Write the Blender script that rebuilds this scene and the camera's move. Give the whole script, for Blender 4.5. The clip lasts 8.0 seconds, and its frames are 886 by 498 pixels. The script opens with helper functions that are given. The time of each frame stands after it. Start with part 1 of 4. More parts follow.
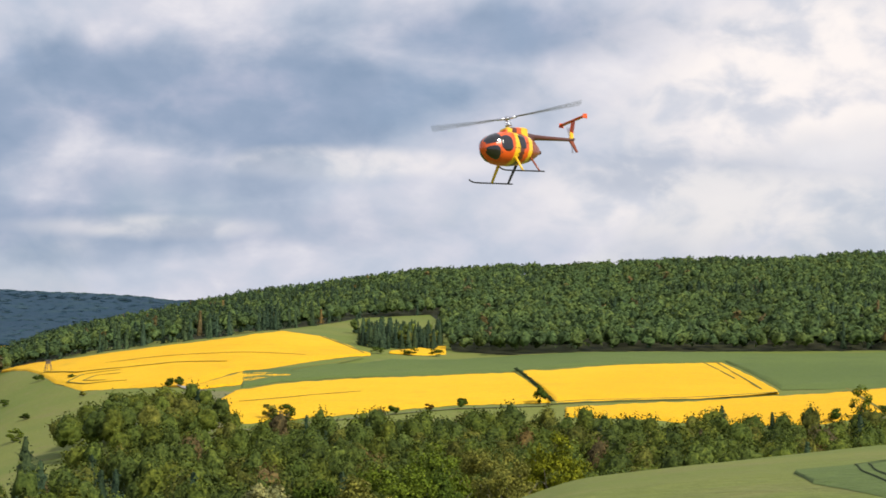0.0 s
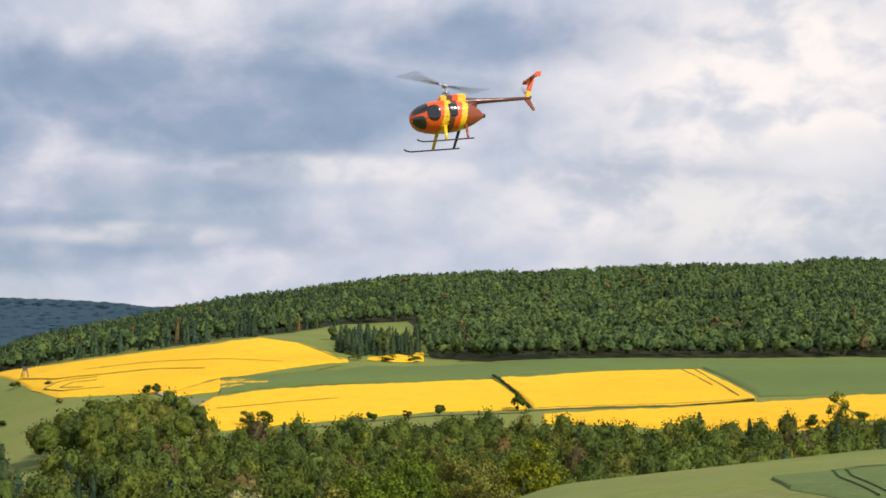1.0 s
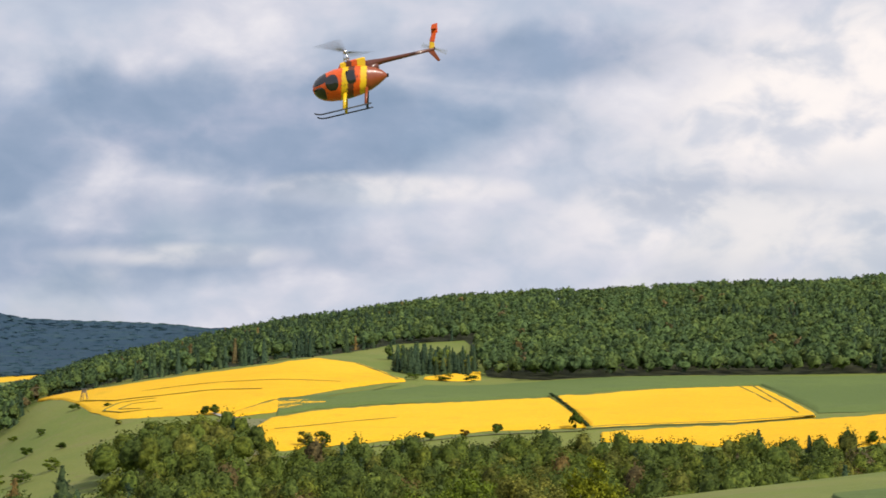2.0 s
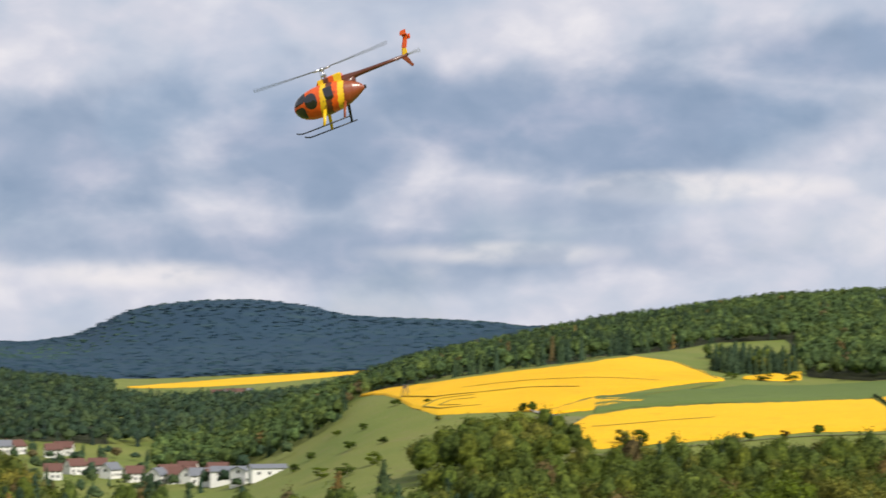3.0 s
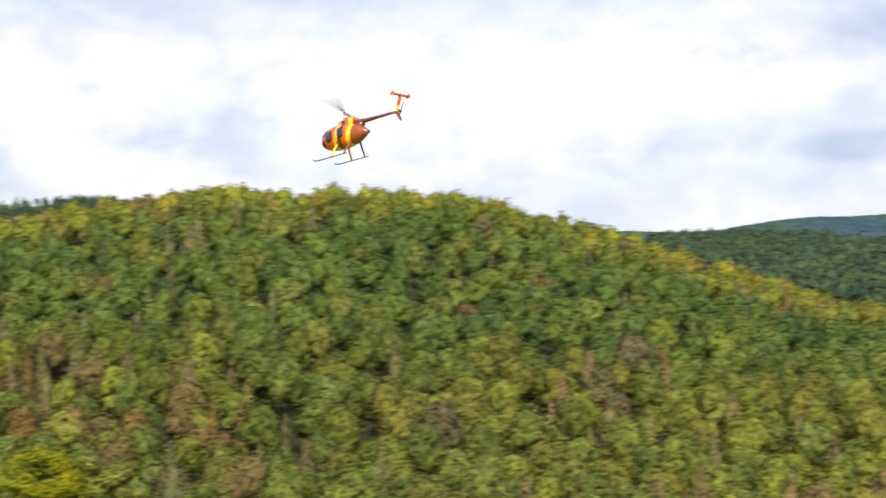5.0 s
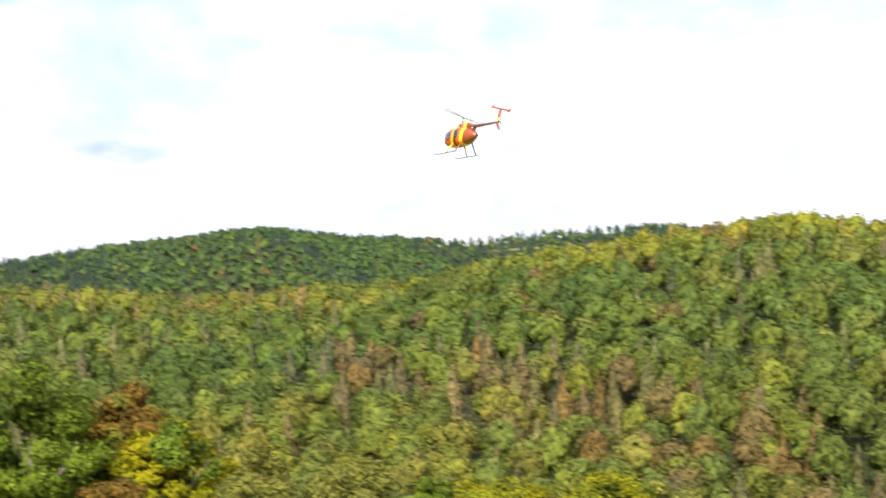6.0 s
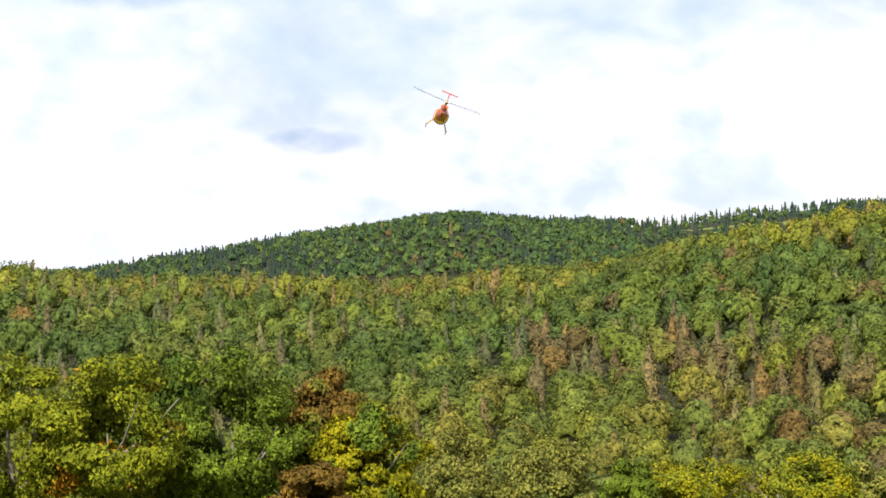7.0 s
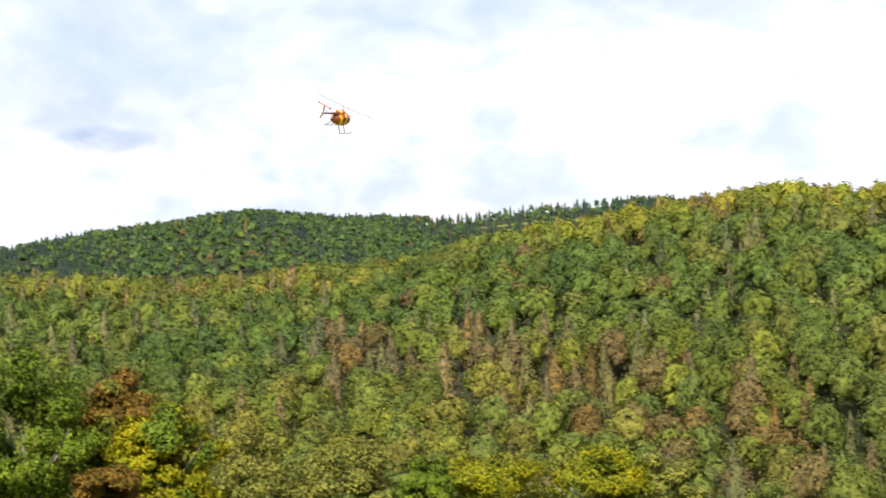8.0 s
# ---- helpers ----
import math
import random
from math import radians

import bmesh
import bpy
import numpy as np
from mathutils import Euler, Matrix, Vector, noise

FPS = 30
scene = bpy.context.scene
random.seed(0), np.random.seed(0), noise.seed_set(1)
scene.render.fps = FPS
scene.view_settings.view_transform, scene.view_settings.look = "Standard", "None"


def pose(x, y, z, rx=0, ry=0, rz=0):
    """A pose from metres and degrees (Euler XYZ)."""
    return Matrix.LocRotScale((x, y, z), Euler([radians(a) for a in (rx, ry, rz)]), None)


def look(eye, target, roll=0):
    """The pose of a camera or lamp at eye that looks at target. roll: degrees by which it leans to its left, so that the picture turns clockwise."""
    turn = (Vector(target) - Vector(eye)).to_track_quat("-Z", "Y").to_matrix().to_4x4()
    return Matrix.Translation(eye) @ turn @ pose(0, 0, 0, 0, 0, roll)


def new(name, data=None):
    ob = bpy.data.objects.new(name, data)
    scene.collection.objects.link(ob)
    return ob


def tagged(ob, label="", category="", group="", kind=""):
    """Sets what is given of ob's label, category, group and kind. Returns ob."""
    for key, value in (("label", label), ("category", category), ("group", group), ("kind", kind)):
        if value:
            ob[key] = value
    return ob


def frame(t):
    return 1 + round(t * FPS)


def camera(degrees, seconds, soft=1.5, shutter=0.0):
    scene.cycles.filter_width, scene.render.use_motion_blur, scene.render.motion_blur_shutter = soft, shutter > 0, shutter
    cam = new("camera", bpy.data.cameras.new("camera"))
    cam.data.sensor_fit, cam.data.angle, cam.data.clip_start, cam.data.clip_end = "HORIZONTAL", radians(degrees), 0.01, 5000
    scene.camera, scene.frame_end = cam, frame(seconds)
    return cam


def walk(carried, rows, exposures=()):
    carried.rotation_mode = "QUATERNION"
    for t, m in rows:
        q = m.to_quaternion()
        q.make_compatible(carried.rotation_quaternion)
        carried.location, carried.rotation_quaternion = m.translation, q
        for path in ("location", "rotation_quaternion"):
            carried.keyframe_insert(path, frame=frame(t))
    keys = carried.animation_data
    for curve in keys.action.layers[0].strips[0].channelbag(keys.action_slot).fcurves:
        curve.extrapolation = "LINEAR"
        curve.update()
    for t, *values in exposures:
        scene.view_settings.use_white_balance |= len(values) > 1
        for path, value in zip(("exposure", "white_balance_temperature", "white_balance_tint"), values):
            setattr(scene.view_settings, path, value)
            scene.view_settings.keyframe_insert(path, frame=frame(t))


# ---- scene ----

# ---- camera: it stands on the hillside and turns with the helicopter ----
TURNS = [  # seconds, turn to the left, tilt up, lean (degrees)
    (0.0, 0.000, 2.585, -0.198),
    (0.5, -1.093, 2.405, -0.210),
    (1.0, -0.682, 2.790, -0.159),
    (1.2, -0.315, 3.261, 0.082),
    (2.3, 2.834, 3.473, 0.324),
    (2.5, 5.002, 3.746, 0.146),
    (3.0, 10.771, 3.321, -0.200),
    (3.5, 18.048, 2.770, -0.467),
    (3.8, 23.926, 1.873, -0.102),
    (4.0, 28.459, 1.032, -0.311),
    (4.2, 33.073, 0.542, -0.568),
    (4.5, 39.846, 0.248, -0.725),
    (4.7, 44.288, 0.257, -0.478),
    (5.8, 64.537, -0.071, -0.862),
    (6.0, 67.768, 0.663, -0.612),
    (6.5, 71.787, 0.587, -0.598),
    (7.0, 73.683, 0.112, 0.442),
    (7.5, 70.912, 0.363, 1.191),
    (8.0, 67.409, -0.017, 0.788),
]


def turned(yaw, tilt, lean):
    y, p = radians(yaw), radians(tilt)
    ahead = (-math.sin(y) * math.cos(p), math.cos(y) * math.cos(p), math.sin(p))
    return look((0, 0, 0), ahead, -lean)


cam = camera(2 * math.degrees(math.atan(784 / 3300)), 8.0, soft=1.6, shutter=0.27)
walk(cam, [(t, turned(a, b, c)) for t, a, b, c in TURNS],
     exposures=[(0, 0.0), (3.8, 0.0), (4.7, 0.3), (5.8, 1.0), (6.5, 0.84), (7.0, 0.74), (8.0, 0.74)])

FLIGHT = [  # seconds, place, roll, pitch, heading of the helicopter
    (0, 0.561, 15.230, 1.519, 12.6, 2.2, 222.8),
    (0.5, 0.524, 15.255, 1.664, 13.0, 5.0, 211.4),
    (1, 0.225, 15.520, 1.878, 7.7, 6.5, 198.8),
    (2.5, -2.265, 16.055, 2.520, -3.8, 17.7, 177.4),
    (3, -4.014, 15.798, 2.284, -2.5, 20.6, 183.0),
    (3.5, -6.439, 15.405, 1.867, -1.7, 20.2, 186.4),
    (4, -9.352, 14.547, 1.469, 0.3, 15.3, 188.6),
    (4.5, -12.737, 13.461, 1.202, 2.7, 12.2, 191.2),
    (5.8, -22.413, 10.464, 1.677, 3.6, 7.3, 197.4),
    (6, -23.390, 9.829, 1.836, 6.3, 4.3, 195.9),
    (6.5, -26.267, 8.646, 2.099, 17.7, 4.2, 178.0),
    (7, -31.182, 9.119, 2.396, 23.0, 4.2, 167.0),
    (7.5, -34.466, 10.410, 2.595, 28.9, 3.3, 149.3),
    (8, -35.498, 12.554, 2.659, 29.6, -2.3, 130.4),
]

# ---- world and sun ----
SUN_AZ, SUN_EL = -124.0, 43.0


def heading(az, el=0.0):
    a, e = radians(az), radians(el)
    return Vector((-math.sin(a) * math.cos(e), math.cos(a) * math.cos(e), math.sin(e)))


class Nodes:
    """A small helper that strings shader nodes together."""

    def __init__(self, tree):
        self.tree = tree
        tree.nodes.clear()

    def add(self, kind, inputs=(), **props):
        n = self.tree.nodes.new(kind)
        for k, v in props.items():
            setattr(n, k, v)
        for k, v in (inputs.items() if isinstance(inputs, dict) else enumerate(inputs)):
            if v is None:
                continue
            if isinstance(v, bpy.types.NodeSocket):
                self.tree.links.new(v, n.inputs[k])
            else:
                n.inputs[k].default_value = v
        return n

    def math(self, op, a, b=None, c=None):
        return self.add("ShaderNodeMath", [a, b, c], operation=op).outputs[0]

    def mix(self, f, a, b, blend="MIX"):
        n = self.add("ShaderNodeMix", data_type="RGBA", blend_type=blend)
        for s, v in ((n.inputs[0], f), (n.inputs[6], a), (n.inputs[7], b)):
            if isinstance(v, bpy.types.NodeSocket):
                self.tree.links.new(v, s)
            else:
                s.default_value = v
        return n.outputs[2]

    def ramp(self, f, stops):
        n = self.add("ShaderNodeValToRGB", [f])
        e = n.color_ramp.elements
        while len(e) < len(stops):
            e.new(0.5)
        for el, (p, c) in zip(e, stops):
            el.position, el.color = p, c if len(c) == 4 else (*c, 1)
        return n.outputs[0]

    def noise(self, vec, scale, detail=4, rough=0.55, warp=0.0):
        return self.add("ShaderNodeTexNoise", {"Vector": vec, "Scale": scale, "Detail": detail, "Roughness": rough, "Distortion": warp}).outputs[0]

    def map(self, v, a, b, c=0.0, d=1.0):
        return self.add("ShaderNodeMapRange", [v, a, b, c, d], interpolation_type="SMOOTHSTEP").outputs[0]


def build_world():
    world = bpy.data.worlds.new("sky")
    world.use_nodes = True
    scene.world = world
    n = Nodes(world.node_tree)
    sky = n.add("ShaderNodeTexSky", sky_type="NISHITA", sun_disc=False, sun_elevation=radians(SUN_EL),
                sun_rotation=radians(-SUN_AZ)).outputs[0]
    way = n.add("ShaderNodeTexCoord").outputs["Generated"]
    sep = n.add("ShaderNodeSeparateXYZ", [way]).outputs
    az = n.math("MULTIPLY", n.math("ARCTAN2", n.math("MULTIPLY", sep[0], -1.0), sep[1]), 57.2958)
    el = n.math("MULTIPLY", n.math("ARCSINE", sep[2]), 57.2958)
    # cloud layers: wide flat masses low down, with billows
    flat = n.add("ShaderNodeCombineXYZ", [n.math("MULTIPLY", az, 0.125), n.math("MULTIPLY", el, 0.19), 0.0]).outputs[0]
    big = n.noise(flat, 1.0, 3, 0.5, 0.4)
    fine = n.noise(flat, 1.6, 9, 0.5, 0.2)
    wisp = n.noise(flat, 4.2, 8, 0.5, 0.3)

    def mass(a, e, wa, we):
        da = n.math("DIVIDE", n.math("SUBTRACT", az, a), wa)
        de = n.math("DIVIDE", n.math("SUBTRACT", el, e), we)
        d = n.math("SQRT", n.math("ADD", n.math("MULTIPLY", da, da), n.math("MULTIPLY", de, de)))
        d = n.math("ADD", d, n.math("MULTIPLY", n.math("SUBTRACT", fine, 0.5), 1.7))
        return n.map(d, 1.15, 0.35)

    grey = None
    for args in CLOUD_MASSES:
        m = mass(*args[:4])
        m = n.math("MULTIPLY", m, args[4])
        grey = m if grey is None else n.math("MAXIMUM", grey, m)
    # lit cloud: bright, with a fine play of tone
    tone = n.math("ADD", n.math("MULTIPLY", fine, 0.65), n.math("MULTIPLY", wisp, 0.35))
    lit = n.ramp(tone, [(0.32, (0.46, 0.52, 0.65)), (0.44, (0.55, 0.60, 0.71)), (0.54, (0.66, 0.67, 0.76)), (0.68, (0.88, 0.85, 0.88))])
    shade = n.ramp(tone, [(0.34, (0.245, 0.335, 0.475)), (0.50, (0.32, 0.40, 0.545)), (0.64, (0.47, 0.505, 0.64))])
    cloud = n.mix(grey, lit, shade)
    puff = n.map(n.math("ADD", n.math("MULTIPLY", fine, 0.5), n.math("MULTIPLY", wisp, 0.5)), 0.40, 0.56, 0.3, 1.0)
    glow = None
    for args in CLOUD_GLOWS:
        m = n.math("MULTIPLY", n.math("MULTIPLY", mass(*args[:4]), args[4]), puff)
        glow = m if glow is None else n.math("MAXIMUM", glow, m)
    cloud = n.mix(glow, cloud, (1.0, 0.93, 0.90, 1))
    open_sky = n.mix(1.0, sky, (0.075, 0.085, 0.10, 1), "MULTIPLY")
    gap = n.map(n.math("ADD", big, n.math("MULTIPLY", wisp, 0.15)), 0.66, 0.56, 0.85, 1.0)
    out = n.mix(gap, open_sky, cloud)
    bg = n.add("ShaderNodeBackground", {"Color": out, "Strength": 1.0})
    n.add("ShaderNodeOutputWorld", [bg.outputs[0]])


# azimuth, elevation, half widths in degrees and weight of the grey cloud masses and of the sunlit edges
CLOUD_MASSES = [(7, 7.2, 11, 2.3, 1.0), (-2, 9.2, 7, 1.2, 0.9), (15, 6.6, 6, 2.6, 0.95), (17, 3.6, 12, 1.0, 0.55), (-8, 5.0, 5, 0.9, 0.45), (8, 3.2, 9, 1.0, 0.5),
                (23, 6.0, 7, 2.2, 0.85), (29, 4.2, 6, 1.4, 0.6), (33, 7.0, 7, 1.2, 0.6), (37, 3.2, 4, 0.5, 0.45), (40, 6.4, 5, 1.0, 0.5), (44, 3.4, 5, 0.5, 0.25), (77.5, 3.4, 1.9, 0.5, 1.0), (80.8, 3.1, 0.9, 0.45, 0.9), (83, 8.0, 3, 0.8, 0.8), (15, 3.2, 10, 1.3, 0.85), (10, 4.6, 6, 1.2, 0.6), (25, 3.4, 6, 0.9, 0.6), (71, 6.0, 16, 6.0, 0.36)]
CLOUD_GLOWS = [(-12, 7.6, 9, 4.0, 1.0), (-9, 4.0, 8, 1.8, 0.8), (50, 4.5, 9, 3.0, 0.45), (2, 5.2, 4.5, 0.55, 0.65), (9, 3.2, 4, 0.4, 0.5), (20, 2.5, 4, 0.55, 0.6), (28, 2.6, 5, 0.7, 0.6), (31, 5.5, 5, 0.5, 0.5),
               (44, 5.6, 7, 2.0, 0.6), (64, 3, 15, 5, 0.30), (82, 2, 12, 2.5, 0.35)]
build_world()
sun = new("sun", bpy.data.lights.new("sun", "SUN"))
sun.data.energy, sun.data.angle, sun.data.color = 4.2, radians(0.6), (1.0, 0.95, 0.86)
sun.matrix_world = look(heading(SUN_AZ, SUN_EL) * 100, (0, 0, 0))


# ---- materials ----
def material(name):
    m = bpy.data.materials.new(name)
    m.use_nodes = True
    return m, Nodes(m.node_tree)


def finish(n, color, rough=0.7, metal=0.0, bump=None, strength=0.3, dist=0.02, coat=0.0, translucent=0.0, spec=0.5):
    b = n.add("ShaderNodeBsdfPrincipled", {"Base Color": color, "Roughness": rough, "Metallic": metal, "Coat Weight": coat, "Specular IOR Level": spec})
    if bump is not None:
        n.tree.links.new(n.add("ShaderNodeBump", {"Strength": strength, "Distance": dist, "Height": bump}).outputs[0], b.inputs["Normal"])
    out = b.outputs[0]
    if translucent:
        out = n.add("ShaderNodeMixShader", [translucent, out, n.add("ShaderNodeBsdfTranslucent", {"Color": color}).outputs[0]]).outputs[0]
    n.add("ShaderNodeOutputMaterial", [out])


def leaf_material(name):
    """Foliage: the tree's own tint, varied leaf by leaf."""
    m, n = material(name)
    tint = n.add("ShaderNodeAttribute", attribute_name="tint").outputs["Color"]
    rnd = n.add("ShaderNodeNewGeometry").outputs["Random Per Island"]
    vary = n.ramp(rnd, [(0.0, (0.80, 0.84, 0.80)), (0.5, (1.0, 1.0, 1.0)), (1.0, (1.20, 1.15, 1.02))])
    c = n.mix(1.0, tint, vary, "MULTIPLY")
    pos = n.add("ShaderNodeTexCoord").outputs["Object"]
    twig = n.noise(pos, 0.75, 4, 0.7)
    c = n.mix(1.0, c, n.ramp(twig, [(0.36, (0.42, 0.48, 0.48)), (0.50, (0.92, 0.95, 0.94)), (0.64, (1.45, 1.38, 1.20))]), "MULTIPLY")
    finish(n, c, 0.75, translucent=0.22, spec=0.10, bump=twig, strength=0.9, dist=0.9)
    return m


def paint(name, color, rough=0.3, coat=0.3, metal=0.0, scale=60.0):
    m, n = material(name)
    pos = n.add("ShaderNodeTexCoord").outputs["Object"]
    dirt = n.noise(pos, scale * 0.2, 5, 0.6)
    fine = n.noise(pos, scale * 3, 3, 0.6)
    c = n.mix(n.map(dirt, 0.55, 0.75, 0.0, 0.25), (*color, 1), (*[v * 0.6 for v in color], 1))
    finish(n, c, n.map(fine, 0.3, 0.7, rough * 0.8, rough * 1.25), metal, fine, 0.04, 0.001, coat)
    return m


def ground_material(name, a, b, c, patch=0.012):
    m, n = material(name)
    pos = n.add("ShaderNodeTexCoord").outputs["Object"]
    big, mid, fine = n.noise(pos, patch, 4, 0.6), n.noise(pos, patch * 9, 5, 0.6), n.noise(pos, 0.9, 4, 0.7)
    col = n.mix(n.map(big, 0.38, 0.62), (*a, 1), (*b, 1))
    col = n.mix(n.map(mid, 0.5, 0.75, 0, 0.6), col, (*c, 1))
    col = n.mix(n.map(fine, 0.3, 0.7, 0.0, 0.5), col, n.mix(1.0, col, (0.6, 0.62, 0.55, 1), "MULTIPLY"))
    finish(n, col, 0.85, bump=fine, strength=0.6, dist=0.4, spec=0.2)
    return m


LEAF = leaf_material("leaves")
GRASS = ground_material("meadow_grass", (0.15, 0.19, 0.035), (0.19, 0.21, 0.045), (0.22, 0.19, 0.075))
CORN = ground_material("young_corn_green", (0.105, 0.150, 0.035), (0.125, 0.172, 0.040), (0.09, 0.125, 0.035), 0.006)
RAPE = ground_material("rape_blossom", (0.82, 0.44, 0.008), (0.86, 0.49, 0.012), (0.66, 0.38, 0.015), 0.01)
# far mountain slope: the blue of distance haze is painted into its colour
FAR_FLOOR = ground_material("hazed_slope", (0.022, 0.056, 0.090), (0.018, 0.048, 0.082), (0.040, 0.080, 0.078), 0.0016)
STRAW = ground_material("dry_grass_strip", (0.20, 0.19, 0.09), (0.16, 0.18, 0.07), (0.24, 0.20, 0.11))


# ---- ground: one sheet of hills round the standing place, out to the horizon ----
RINGS = [0.02, 8, 60, 120, 200, 300, 450, 560, 650, 800, 950, 1200, 1500, 1900, 2400, 3000, 3800, 4600, 4950]
HILLS = {  # heights along the rings, direction by direction
    -40: [-2, -2, -5, -8, -12, -32, -36, -35, -26, -14, -3, 20, 52, 80, 60, 50, 60, 90, 80],
    -14: [-2, -2, -4, -7, -10.3, -31, -36, -35, -26, -14, -3, 20, 50.5, 82.5, 60, 50, 60, 90, 80],
    -8: [-2, -2, -4.5, -8, -13, -33, -37, -36, -27, -14, -3, 18, 44.5, 71.5, 50, 40, 60, 90, 80],
    -4: [-2, -2, -5, -9, -16, -36, -39, -36, -25, -12, -3, 16, 40.5, 64.5, 45, 30, 60, 90, 80],
    0: [-2, -2, -6, -12, -24, -37, -39, -36, -25, -13, -6, 14, 36.5, 59.5, 40, 20, 60, 110, 90],
    3: [-2, -2, -6, -13, -27, -38, -40, -37, -27, -13, 1, 12, 31.5, 49.5, 30, 10, 50, 120, 90],
    6: [-2, -2, -7, -14, -30, -40, -41, -37, -30, -14, 4, 9, 24.5, 38.5, 20, 0, 40, 115, 90],
    8.5: [-2, -2, -7, -15, -31, -41, -40, -33, -29, -17, 0, 3, 9, 24, 10, -5, 30, 110, 90],
    11: [-2, -2, -8, -16, -32, -42, -43, -38, -36, -22, -7, -7, 0, 5, -5, -10, 25, 118, 90],
    13.4: [-2, -2, -8, -17, -33, -43, -45, -44, -43, -34, -18, -19, -22, -22, -15, -5, 30, 155, 100],
    15.1: [-2, -2, -8, -17, -33, -43, -46, -48, -49, -46, -40, -27, -36, -35, -22, -2, 35, 176, 110],
    17.3: [-2, -2, -8, -17, -33, -43, -46, -50, -54, -58, -60, -56, -46, -38, -26, -5, 35, 188, 110],
    20: [-2, -2, -8, -17, -33, -43, -46, -50, -56, -62, -63, -58, -46, -38, -28, -12, 25, 174, 90],
    22.5: [-2, -2, -8, -17, -33, -43, -44, -48, -56, -62, -62, -55, -42, -30, -20, -10, 10, 81, 60],
    25: [-2, -2, -8, -17, -33, -43, -38, -34, -36, -50, -60, -52, -36, -22, -12, 0, 20, 60, 48],
    30: [-2, -2, -8, -17, -33, -44, -33, -29, -30, -45, -60, -50, -30, -10, 0, 20, 40, 68, 58],
    35: [-2, -2, -8, -17, -35, -46, -33, -27, -28, -45, -55, -48, -28, 0, 20, 40, 70, 93, 68],
    39: [-2, -2, -8, -17, -37, -47, -32, -26, -25, -45, -52, -40, -20, 8, 30, 50, 85, 86, 68],
    42: [-2, -2, -8, -17, -38, -46, -29, -18, -15, -38, -50, -40, -20, 8, 30, 40, 50, 55, 60],
    46: [-2, -2, -8, -17, -38, -45, -25, -5, 3, -13, -40, -40, -20, 5, 20, 30, 40, 60, 60],
    50: [-2, -2, -8, -17, -38, -45, -22, 1, 13, 6, -20, -30, -20, 0, 20, 30, 40, 60, 60],
    57: [-2, -2, -8, -17, -38, -45, -21, -1.5, 12.5, 11.5, -10, -20, 0, 20, 30, 30, 40, 60, 60],
    60: [-2, -2, -8, -18, -38, -45, -22, -7, 5, 3, -10, -15, 19, 49, 40, 30, 40, 60, 60],
    63: [-2, -2, -8, -19, -38, -45, -24, -13, -4, -8, -20, -10, 21, 47, 40, 30, 40, 60, 60],
    67: [-2, -2, -8, -20, -38, -45, -27, -18, -12, -15, -25, -10, 15, 37, 30, 20, 40, 60, 60],
    72: [-2, -2, -8, -20, -38, -45, -30, -22, -16, -20, -28, -10, 31, 31, -15, -15, -15, -15, -15],
    78: [-2, -2, -8, -20, -38, -45, -31, -24, -18, -25, -30, -15, 12, 8, -15, -15, -15, -15, -15],
    83: [-2, -2, -8, -20, -38, -45, -31, -24, -18, -25, -30, -22, -6, -8, -15, -15, -15, -15, -15],
    90: [-2, -2, -8, -20, -38, -45, -31, -24, -18, -25, -30, -22, -10, -8, -15, -15, -15, -15, -15],
    130: [-2, -1.5, 0, 4, 10, 14, 20, 24, 28, 30, 30, 30, 30, 30, 40, 40, 50, 60, 60],
    180: [-2, -1.2, 6, 14, 22, 30, 36, 40, 44, 46, 46, 46, 46, 50, 50, 50, 50, 60, 60],
    260: [-2, -1.5, 0, 4, 10, 14, 20, 24, 28, 30, 30, 30, 30, 40, 40, 50, 60, 80, 80],
    320: [-2, -2, -5, -8, -12, -32, -36, -35, -26, -14, -3, 20, 52, 80, 60, 50, 60, 90, 80],
}
